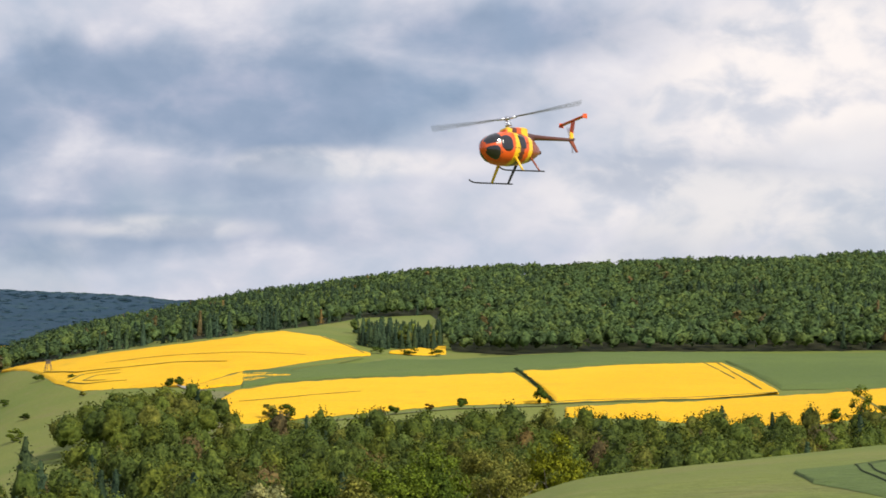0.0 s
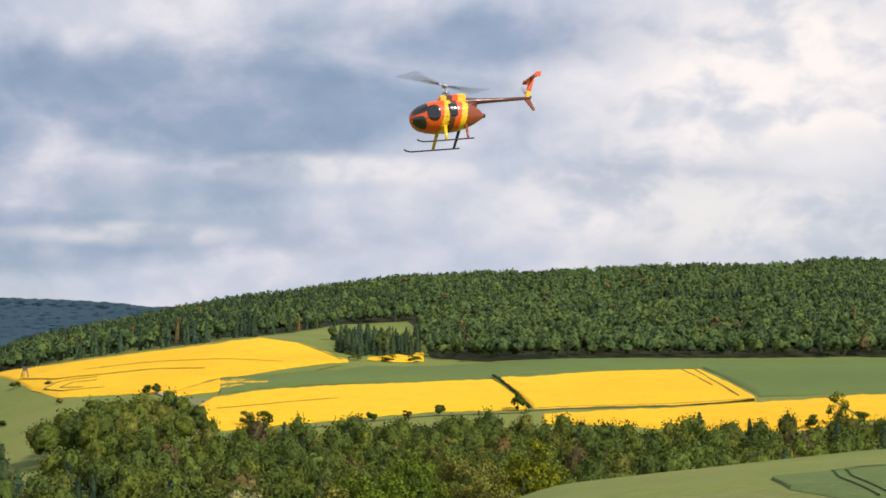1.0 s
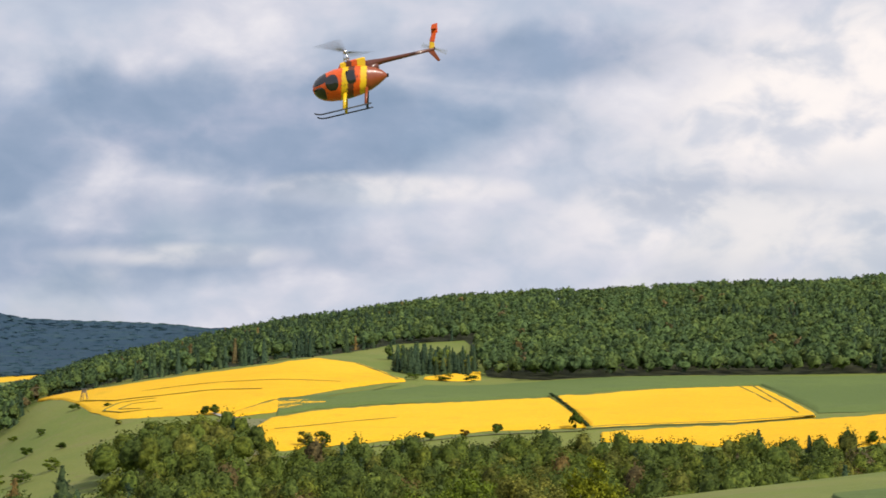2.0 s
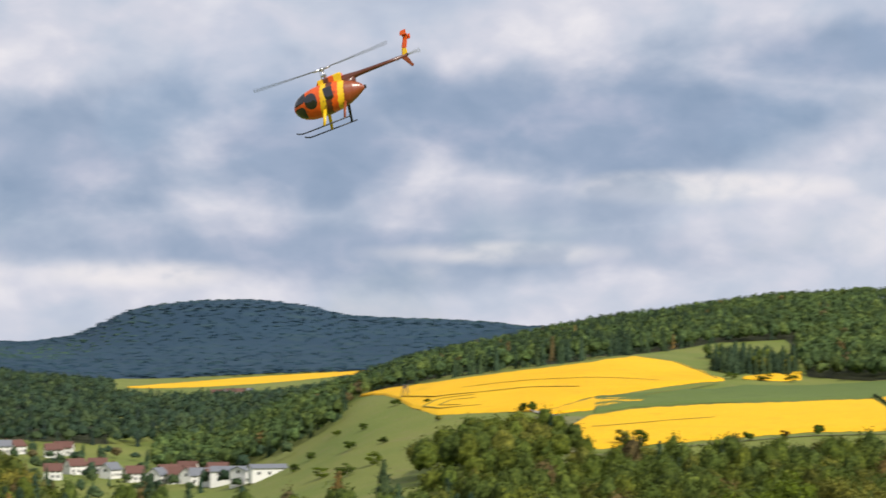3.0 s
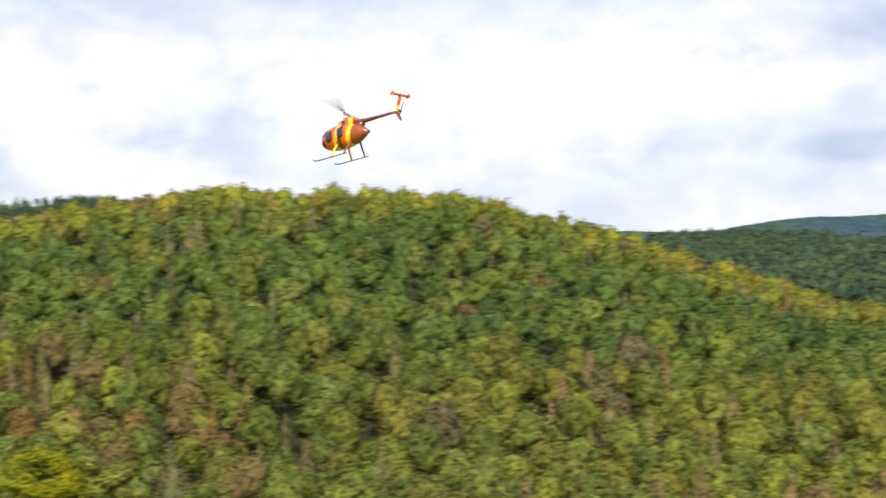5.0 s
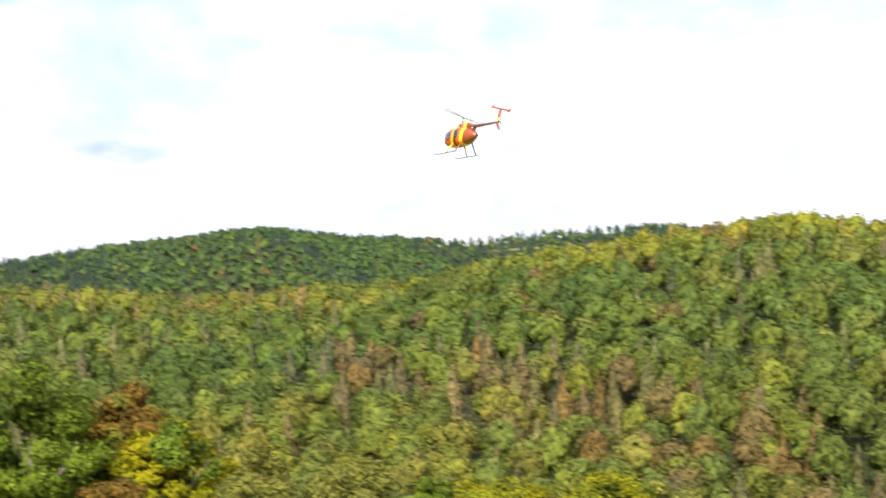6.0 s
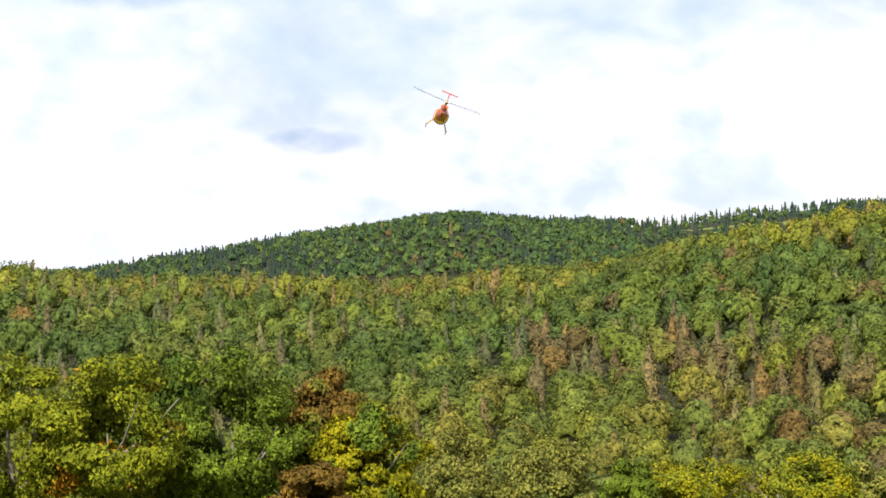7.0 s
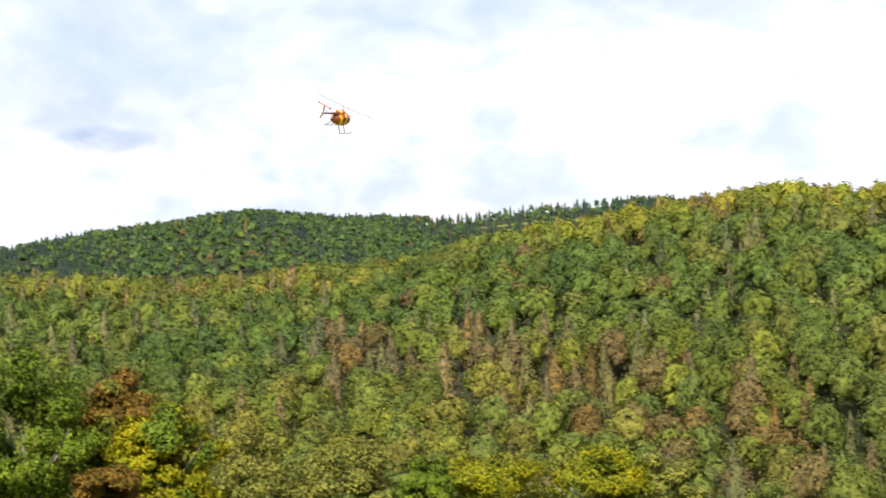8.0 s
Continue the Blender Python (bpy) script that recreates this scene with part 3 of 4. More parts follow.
patch_p, _ = scatter(0.2, 2.6, 905, 1020, 6.0, 6, lambda a, r, g: r > 905 + np.abs(a - 1.9) * 14)
forest("spruce_plantation", "dark spruce plantation between the yellow fields", patch_p, 10, 6.5, 0.85, 0.0, 40, 0.06, 3, needles=SPRUCE)
belt_p, belt_q = scatter(-24, 12.8, 285, 590, 7.8, 7, lambda a, r, g: (r < np.interp(a, [-24, -6, 0, 5, 7, 9, 11, 12.8], [560, 575, 585, 580, 560, 545, 500, 420])) & (r > np.interp(a, [-24, -13, -8, -4, 0, 12], [470, 420, 380, 330, 290, 285])))
forest("broadleaf_wood", "belt of green broadleaf trees along the valley bottom", belt_p, 12.5, 9.5, np.clip(blotch(belt_q[:, 0], belt_q[:, 1], 60, 4.0) * 0.4, 0, 0.4), 0.03, 220, 0.040, 4, tall=0.35, lobes=10, even=0.05, rows=6, sides=8, needles=SPRUCE)
clump_p, _ = scatter(6.9, 11.8, 575, 655, 7.5, 21, lambda a, r, g: np.abs(a - 9.2) / 2.4 + np.abs(r - 612) / 46 < 1.25)
forest("broadleaf_wood", "rounded clump of dark green trees on the meadow slope", clump_p, 15, 10, 0.05, 0.03, 160, 0.036, 22, lobes=9)
ridge_p, ridge_q = scatter(22.5, 92, 235, 725, 8.6, 8, lambda a, r, g: (r > np.interp(a, [22, 27, 31, 36, 40, 96], [390, 280, 250, 240, 240, 235])) & (r < np.interp(a, [40, 48, 60, 66], [725, 700, 700, 725])) & (g.random(len(a)) < np.interp(a, [22, 25], [0.6, 1])))
ra, rr = ridge_q.T
near = rr < 430
mixed = blotch(ra, rr, 70, 2.0)
scar = np.clip(1 - np.abs(rr - (450 - (71 - ra) * 9)) / 62, 0, 1) * np.clip((74 - ra) / 4, 0, 1) * np.clip((ra - 53) / 5, 0, 1)  # dying conifers across the slope
larches = np.clip((ra - 70) / 5, 0, 1) * np.clip((rr - 330) / 80, 0, 1) + np.clip((62 - ra) / 4, 0, 1) * np.clip((ra - 50) / 4, 0, 1) * np.clip((400 - rr) / 50, 0, 1)
con = np.clip(np.interp(ra, [22, 27, 33, 40, 50, 60, 80], [0.15, 0.25, 0.35, 0.08, 0.03, 0.05, 0.12]) * np.where(near, 1, 0.5) + mixed * 0.35 + scar * 0.45 + larches * 0.2, 0, 0.38)
bro = np.clip(0.02 + np.where(blotch(ra, rr, 45, 7.0) > 0.33, 0.22, 0) + scar * 0.4, 0, 0.6)
crest_tint = np.clip((rr - 575) / 60, 0, 1) * np.clip((ra - 36) / 4, 0, 1) * np.clip((67 - ra) / 3, 0, 1)  # lighter yellow-green crest
# darker, less red band across the middle of the slope
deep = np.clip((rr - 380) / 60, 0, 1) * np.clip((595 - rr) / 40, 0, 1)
warm = 1.24 * np.stack([1.14 + 0.55 * crest_tint - 0.3 * deep + 0.3 * mixed, 1 + 0.36 * crest_tint - 0.12 * deep + 0.15 * mixed, 1 - 0.1 * crest_tint + 0 * deep], 1)
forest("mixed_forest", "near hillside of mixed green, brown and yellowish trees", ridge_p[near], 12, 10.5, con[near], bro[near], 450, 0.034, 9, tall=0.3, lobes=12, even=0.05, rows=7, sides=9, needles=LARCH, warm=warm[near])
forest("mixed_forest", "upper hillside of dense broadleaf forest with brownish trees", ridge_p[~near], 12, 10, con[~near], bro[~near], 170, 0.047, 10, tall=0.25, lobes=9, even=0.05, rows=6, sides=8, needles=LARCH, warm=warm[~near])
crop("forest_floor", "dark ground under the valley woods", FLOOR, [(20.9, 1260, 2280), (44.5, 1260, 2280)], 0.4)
valley_p, valley_q = scatter(11, 44, 1150, 2300, 12.5, 11, lambda a, r, g: (r > np.interp(a, [11, 16, 17, 22, 25, 46], [1500, 1350, 1250, 1250, 1200, 1200])) & (blotch(a, r, 160, 3.1) > -0.25) & ~((a > 13) & (a < 20.8) & (r > 1900)))
forest("valley_wood", "woods on the slopes behind the village", valley_p, 12, 13, 0.25, 0.0, 18, 0.11, 12, lobes=6, tints=MIDS, needles=BACK_SPRUCE, even=0.2, rows=4, sides=6)
dark_p, _ = scatter(12.5, 24.5, 330, 480, 9, 13, lambda a, r, g: g.random(len(a)) < np.interp(a, [13, 17, 19, 22, 24], [0.5, 0.5, 0.75, 0.85, 0.9]))
forest("broadleaf_wood", "loose dark green trees above the village", dark_p, 15.5, 8.5, 0.25, 0.10, 140, 0.036, 14, tall=0.4, lobes=9, needles=SPRUCE)
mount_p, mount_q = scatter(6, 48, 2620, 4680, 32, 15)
# random mottling plus a sunlit patch near direction 40, painted as greener tint
sunlit_patch = np.clip(blotch(mount_q[:, 0], mount_q[:, 1], 420, 6.0) * 1.4 + np.interp(mount_q[:, 0], [22, 27, 36, 40, 49], [-0.15, 0.1, 0.45, 0.9, 0.5]), 0, 1)
far_floor = crop("mountain_slope", "wooded slope of the distant mountain, blue haze put into its colour", FAR_FLOOR, [(3, 2700, 4900), (12, 2700, 4900), (13, 2720, 4900), (20.5, 2600, 4900), (22, 2300, 4900), (50, 2300, 4900)], 3.0)
forest("mountain_forest", "forest on the distant mountain, blue haze put into its colour", mount_p, 5, 36, 0.0, 0.0, 8, 0.10, 16, tints=HAZE_BLUES, lobes=4, rows=3, sides=5, vary=0.05, even=0.97, warm=1 + sunlit_patch[:, None] * (0.9, 0.65, -0.35))
back_p, back_q = scatter(57, 92, 1180, 1940, 9.2, 17, lambda a, r, g: g.random(len(a)) < np.interp(r, [1100, 1500, 1900], [0.9, 0.7, 0.55]))
forest("back_forest", "mixed forest on the hill behind the ridge", back_p, 10.5, 9, np.clip(np.interp(back_q[:, 1], [1100, 1560, 1600, 1900], [0.02, 0.06, 0.5, 0.7]) + np.clip((back_q[:, 0] - 76) / 5, 0, 0.6) + np.where(blotch(back_q[:, 0], back_q[:, 1], 90, 5.0) > 0.25, 0.45, 0), 0, 0.9), 0.01, 24, 0.11, 18, lobes=5, rows=4, sides=6, tints=BACKS, needles=BACK_SPRUCE, even=0.4, vary=0.12)
hedge_a = np.linspace(-2.25, -3.35, 60)
hedge_r = np.interp(hedge_a, [-3.35, -2.25], [672, 790])
forest("hedge", "low dark hedge between two yellow fields", spot(hedge_a, hedge_r, 0.5), 1.3, 2.6, 0, 0.1, 30, 0.08, 31, tints=DARKS, rows=5, sides=8)


# ---- helicopter ----
def part(name, bm, mat, parent, label=""):
    me = bpy.data.meshes.new(name)
    bm.to_mesh(me)
    bm.free()
    for m in (mat if isinstance(mat, (list, tuple)) else [mat]):
        me.materials.append(m)
    ob = new(name, me)
    ob.parent = parent
    return tagged(ob, label) if label else ob


ORANGE = paint("orange_paint", (0.76, 0.10, 0.008))
YELLOW = paint("yellow_paint", (0.85, 0.52, 0.015))
BROWN = paint("brown_paint", (0.115, 0.030, 0.014))
RUST = paint("rust_paint", (0.26, 0.055, 0.014))
GLASS = paint("tinted_glass", (0.012, 0.011, 0.012), 0.12, 1.0)
BLACK = paint("black_rod", (0.015, 0.015, 0.017), 0.45, 0.0)
STEEL = paint("bright_metal", (0.62, 0.62, 0.64), 0.25, 0.0, 1.0)
BLADE = paint("grey_blade", (0.10, 0.10, 0.105), 0.4, 0.2)


def rings_mesh(rings, mats=None, close=True):
    """Skin over a row of rings of points; mats gives the material of each face."""
    bm = bmesh.new()
    rows = [[bm.verts.new(p) for p in ring] for ring in rings]
    n = len(rows[0])
    for i in range(len(rows) - 1):
        for j in range(n):
            f = bm.faces.new((rows[i][j], rows[i][(j + 1) % n], rows[i + 1][(j + 1) % n], rows[i + 1][j]))
            f.smooth = True
            if mats:
                f.material_index = mats(f.calc_center_median())
    if close:
        bm.faces.new(rows[0][::-1])
        bm.faces.new(rows[-1])
    bmesh.ops.recalc_face_normals(bm, faces=bm.faces)
    return bm


def rod(a, b, ra, rb=None, sides=10, flat=1.0):
    a, b = Vector(a), Vector(b)
    d = (b - a).normalized()
    u = d.cross(Vector((0, 1, 0)) if abs(d.y) < 0.9 else Vector((1, 0, 0))).normalized()
    v = d.cross(u)
    rb = ra if rb is None else rb
    return rings_mesh([[p + (u * math.cos(t) + v * math.sin(t) * flat) * r for t in np.arange(sides) * 2 * math.pi / sides] for p, r in ((a, ra), (b, rb))])


def tube(points, r, sides=8):
    rings = []
    pts = [Vector(p) for p in points]
    for i, p in enumerate(pts):
        d = (pts[min(i + 1, len(pts) - 1)] - pts[max(i - 1, 0)]).normalized()
        u = d.cross(Vector((0, 1, 0))).normalized()
        v = d.cross(u)
        rings.append([p + (u * math.cos(t) + v * math.sin(t)) * r for t in np.arange(sides) * 2 * math.pi / sides])
    return rings_mesh(rings)


# half width, belly and roof of the pod along its length, nose to tail
POD_X = [0.345, 0.335, 0.31, 0.27, 0.21, 0.13, 0.04, -0.06, -0.15, -0.22, -0.28, -0.315]
POD_W = [0.012, 0.038, 0.068, 0.095, 0.116, 0.130, 0.134, 0.126, 0.104, 0.074, 0.040, 0.014]
POD_LO = [-0.022, -0.055, -0.090, -0.118, -0.139, -0.150, -0.151, -0.142, -0.122, -0.094, -0.062, -0.042]
POD_HI = [0.002, 0.032, 0.062, 0.088, 0.110, 0.124, 0.126, 0.118, 0.098, 0.066, 0.022, -0.022]


def pod_point(x, t, out=0.0):
    """A point of the pod's skin: x along it, t round it from the port side up."""
    xs = POD_X[::-1]
    w, lo, hi = (np.interp(x, xs, v[::-1]) + out * s for v, s in ((POD_W, 1), (POD_LO, -1), (POD_HI, 1)))
    c, s = math.cos(t), math.sin(t)
    e = 0.86
    mid, half = (lo + hi) / 2, (hi - lo) / 2
    return Vector((x, w * math.copysign(abs(c) ** e, c), mid + half * math.copysign(abs(s) ** e, s)))


def stripe(c):
    """Paint scheme: slanted bands behind an orange nose, brown tail."""
    s = c.x + (c.z + 0.02) * 0.28
    if s > 0.085:
        return 0
    if s > 0.03:
        return 1
    if s > -0.025:
        return 2
    if s > -0.08:
        return 0
    if s > -0.135:
        return 1
    return 3


def build_helicopter():
    heli = new("model_helicopter")
    tagged(heli, "orange, yellow and brown striped model helicopter in flight", "helicopter")
    xs = np.interp(np.linspace(0, 11, 111), range(12), POD_X)
    body = part("fuselage", rings_mesh([[pod_point(x, t) for t in np.arange(48) * 2 * math.pi / 48] for x in xs], stripe), [ORANGE, YELLOW, BROWN, RUST], heli, "egg-shaped pod with slanted yellow, orange and brown bands")

    def skin(name, label, x0, x1, t0, t1, mat, parent=body, power=2.6, side=1):
        """A pane that lies proud of the pod: a rounded patch of its skin."""
        bm = bmesh.new()
        n, rings = 28, 5
        rows = []
        for k in range(rings + 1):
            q = k / rings
            row = []
            for a in np.arange(n) * 2 * math.pi / n:
                u, v = math.cos(a), math.sin(a)
                u, v = math.copysign(abs(u) ** (2 / power), u) * q, math.copysign(abs(v) ** (2 / power), v) * q
                p = pod_point((x0 + x1) / 2 + u * (x1 - x0) / 2, (t0 + t1) / 2 + v * (t1 - t0) / 2, 0.0032 if k < rings else 0.0006)
                p.y *= side
                row.append(p)
            rows.append([bm.verts.new(p) for p in row])
        for k in range(1, rings):
            for j in range(n):
                bm.faces.new((rows[k][j], rows[k][(j + 1) % n], rows[k + 1][(j + 1) % n], rows[k + 1][j])).smooth = True
        bm.faces.new(rows[1])
        bmesh.ops.remove_doubles(bm, verts=bm.verts, dist=1e-6)
        bmesh.ops.recalc_face_normals(bm, faces=bm.faces)
        return part(name, bm, mat, parent, label)

    for side in (1, -1):
        skin("front_window", "dark oval cabin window", 0.108, 0.222, -0.36, 0.66, GLASS, side=side, power=2.2)
        skin("rear_window", "dark squarish cabin window", -0.045, 0.035, -0.18, 0.62, GLASS, side=side, power=4.5)
        skin("lower_windshield", "dark lower nose pane", 0.235, 0.338, -1.25, 0.02, GLASS, side=side, power=3.6)
        skin("upper_windshield", "dark upper windscreen pane", 0.20, 0.338, 0.20, 1.5, GLASS, side=side, power=3.4)
        for x, t in ((0.225, -0.1), (0.225, -0.45), (0.09, -0.15), (0.055, -0.15), (0.055, -0.5), (-0.06, 0.1)):
            p = pod_point(x, t)
            p.y *= side
            part("rivet", rod(p, p + Vector((0, 0.006 * side, 0)), 0.0042, sides=8), BLACK, body)

    # roof fairing with its own bands
    def fairing(x, q):
        w = np.interp(x, [-0.16, -0.1, 0.06, 0.09], [0.062, 0.060, 0.050, 0.038])
        hi = np.interp(x, [-0.16, -0.14, 0.06, 0.09], [0.158, 0.166, 0.162, 0.118])
        return [Vector((x + (0.012 if z < 0 else 0), y * w, hi if z > 0 else 0.085)) for y, z in ((-1, -1), (-1, 0.5), (-0.75, 1), (0.75, 1), (1, 0.5), (1, -1))] if q else None

    rings = []
    for x in np.linspace(0.09, -0.16, 26):
        ring = fairing(x, 1)
        ring[1].z = ring[4].z = ring[2].z - 0.012
        rings.append(ring)
    bm = rings_mesh(rings, lambda c: 0 if c.x > 0.065 else 1 if c.x > 0.015 else 2 if c.x > -0.03 else 0 if c.x > -0.085 else 1)
    for f in bm.faces:
        f.smooth = False
    part("roof_fairing", bm, [ORANGE, YELLOW, BROWN], heli, "boxy rotor fairing in the same bands")
    rings = []
    for x, z, ry, rz in ((-0.12, 0.085, 0.060, 0.050), (-0.18, 0.092, 0.046, 0.044), (-0.24, 0.098, 0.030, 0.032), (-0.30, 0.099, 0.022, 0.024), (-0.45, 0.097, 0.018, 0.019), (-0.76, 0.094, 0.013, 0.013)):
        rings.append([Vector((x, ry * math.cos(t), z + rz * math.sin(t))) for t in np.arange(20) * 2 * math.pi / 20])
    part("tail_boom", rings_mesh(rings), BROWN, heli, "slim brown tail boom")
    rings = [[Vector((x, w * math.cos(t), z + h * math.sin(t))) for t in np.arange(16) * 2 * math.pi / 16] for x, z, w, h in ((-0.13, 0.05, 0.075, 0.07), (-0.2, 0.055, 0.05, 0.05), (-0.26, 0.075, 0.025, 0.03))]
    part("boom_root", rings_mesh(rings), BROWN, heli)
    part("tail_cap", rod((-0.312, 0, -0.03), (-0.326, 0, -0.032), 0.02, 0.014), BLACK, heli, "black rubber cap")

    def plate(corners, thick, mats=0, axis="y"):
        """A flat fin with rounded thickness."""
        bm = bmesh.new()
        off = Vector((0, thick / 2, 0)) if axis == "y" else Vector((0, 0, thick / 2))
        a = [bm.verts.new(Vector(c) + off) for c in corners]
        b = [bm.verts.new(Vector(c) - off) for c in corners]
        bm.faces.new(a)
        bm.faces.new(b[::-1])
        for i in range(len(a)):
            j = (i + 1) % len(a)
            bm.faces.new((a[j], a[i], b[i], b[j]))
        bmesh.ops.recalc_face_normals(bm, faces=bm.faces)
        bmesh.ops.bevel(bm, geom=list(bm.edges), offset=thick * 0.3, segments=2, affect="EDGES")
        return bm

    fin = part("tail_fin", plate([(-0.715, 0, 0.10), (-0.765, 0, 0.095), (-0.775, 0, 0.15), (-0.735, 0, 0.17)], 0.014), YELLOW, heli, "swept tail fin, yellow below and orange above")
    part("fin_top", plate([(-0.735, 0, 0.17), (-0.775, 0, 0.15), (-0.825, 0, 0.262), (-0.785, 0, 0.262)], 0.0145), ORANGE, fin, "orange upper half")
    part("fin_stripe", plate([(-0.717, 0, 0.105), (-0.728, 0, 0.103), (-0.790, 0, 0.26), (-0.782, 0, 0.262)], 0.017), ORANGE, fin)
    part("lower_fin", plate([(-0.70, 0, 0.088), (-0.755, 0, 0.088), (-0.79, 0, -0.012), (-0.768, 0, -0.020)], 0.012), RUST, heli, "brown lower fin")
    stab = part("tailplane", plate([(-0.772, -0.142, 0.266), (-0.822, -0.142, 0.266), (-0.822, 0.142, 0.266), (-0.772, 0.142, 0.266)], 0.012, axis="z"), ORANGE, heli, "orange T-tail plane")
    for s in (1, -1):
        part("end_plate", plate([(-0.766, 0.142 * s, 0.250), (-0.825, 0.142 * s, 0.244), (-0.835, 0.142 * s, 0.288), (-0.785, 0.142 * s, 0.286)], 0.007), ORANGE, stab)
    # landing gear
    for s in (1, -1):
        pts = [(0.370, 0.183 * s, -0.226), (0.352, 0.183 * s, -0.238), (0.325, 0.184 * s, -0.247), (0.29, 0.185 * s, -0.25), (-0.126, 0.191 * s, -0.252)]
        part("skid", tube(pts, 0.0062), BLACK, heli, "thin black landing skid")
        part("front_strut", rod((0.075, 0.095 * s, -0.10), (0.115, 0.186 * s, -0.25), 0.017, 0.0125, 12, 0.5), YELLOW, heli, "yellow landing gear strut")
        part("rear_strut", rod((-0.115, 0.080 * s, -0.10), (-0.075, 0.188 * s, -0.25), 0.0145, 0.0105, 12, 0.5), RUST if s > 0 else BLACK, heli, "dark landing gear strut")
    # rotor mast and head
    part("mast", rod((-0.006, 0, 0.155), (-0.006, 0, 0.258), 0.0065), STEEL, heli, "bright metal rotor mast")
    part("swashplate", rod((-0.006, 0, 0.186), (-0.006, 0, 0.198), 0.026, 0.024, 16), STEEL, heli)
    for a in range(3):
        c, s = math.cos(a * 2.1), math.sin(a * 2.1)
        part("push_rod", rod((-0.006 + 0.03 * c, 0.03 * s, 0.16), (-0.006 + 0.022 * c, 0.022 * s, 0.245), 0.0028, sides=6), STEEL, heli)
    rotor = new("main_rotor")
    rotor.parent = heli
    rotor.location = (-0.006, 0, 0.252)
    part("hub", rod((0, 0, -0.014), (0, 0, 0.016), 0.02, 0.014, 14), STEEL, rotor, "bright metal rotor head")
    for s in (1, -1):
        part("blade_grip", rod((0.012 * s, 0, 0), (0.085 * s, 0, 0.002), 0.012, 0.009, 10, 0.7), STEEL, rotor)
        rings = []
        for x, w in ((0.075, 0.010), (0.10, 0.024), (0.2, 0.026), (0.55, 0.026), (0.62, 0.024), (0.63, 0.012)):
            z = 0.004 + 0.05 * x * x
            rings.append([Vector((x * s, (w * math.cos(t) - 0.004) * s, z + 0.0028 * math.sin(t))) for t in np.arange(12) * 2 * math.pi / 12])
        part("rotor_blade", rings_mesh(rings), BLADE, rotor, "long grey rotor blade")
    tail = new("tail_rotor")
    tail.parent = heli
    tail.location = (-0.762, -0.03, 0.10)
    part("tail_gearbox", rod((-0.762, 0.01, 0.10), (-0.762, -0.03, 0.10), 0.010), BLACK, heli)
    part("tail_hub", rod((0, -0.008, 0), (0, 0.008, 0), 0.011), STEEL, tail)
    for s in (1, -1):
        part("tail_blade", plate([(-0.008, 0, 0.01 * s), (0.009, 0, 0.01 * s), (0.009, 0, 0.115 * s), (-0.008, 0, 0.115 * s)], 0.003), STEEL, tail)
    return heli, rotor, tail


heli, rotor, tail = build_helicopter()


# ---- single trees and bushes ----
def bark():
    m, n = material("bark")
    pos = n.add("ShaderNodeTexCoord").outputs["Object"]
    a = n.noise(pos, 3.0, 6, 0.7)
    finish(n, n.mix(a, (0.10, 0.08, 0.06, 1), (0.30, 0.26, 0.21, 1)), 0.85, bump=a, strength=0.7, dist=0.05)
    return m


BARK = bark()


def limb_rings(points, radii, sides=8):
    rings = []
    pts = [Vector(p) for p in points]
    for i, p in enumerate(pts):
        d = (pts[min(i + 1, len(pts) - 1)] - pts[max(i - 1, 0)]).normalized()
        u = d.cross(Vector((0.3, 1, 0))).normalized()
        v = d.cross(u)
        rings.append([p + (u * math.cos(t) + v * math.sin(t)) * radii[i] for t in np.arange(sides) * 2 * math.pi / sides])
    return rings


def crown_fine(seed, leaves, leaf, lobes):
    """A crown one unit wide and high for a tree seen close: many sprays of small leaves, with gaps between them."""
    g = np.random.default_rng(seed)
    c = g.normal(0, 1, (lobes, 3))
    c /= np.linalg.norm(c, axis=1)[:, None]
    c *= (0.39 * g.uniform(0.55, 1.0, lobes))[:, None]
    c[:, 2] = np.where(c[:, 2] < 0, c[:, 2] * 0.95, c[:, 2] * 1.05)
    rad = g.uniform(0.08, 0.135, lobes) * (64 / lobes) ** 0.3
    which = g.integers(0, lobes, leaves)
    d = g.normal(0, 1, (leaves, 3))
    d /= np.linalg.norm(d, axis=1)[:, None]
    d[:, 2] = d[:, 2] * 0.8 + 0.2
    p = c[which] + d * (1, 1, 0.7) * (rad[which] * g.uniform(0.35, 1.15, leaves) ** 0.5)[:, None]
    soft = d * 0.9 + c[which] * 1.6 + (0, 0, 0.12)
    return leaf_tris(g, p, unit(soft + g.normal(0, 0.4, soft.shape)), leaf, soft)


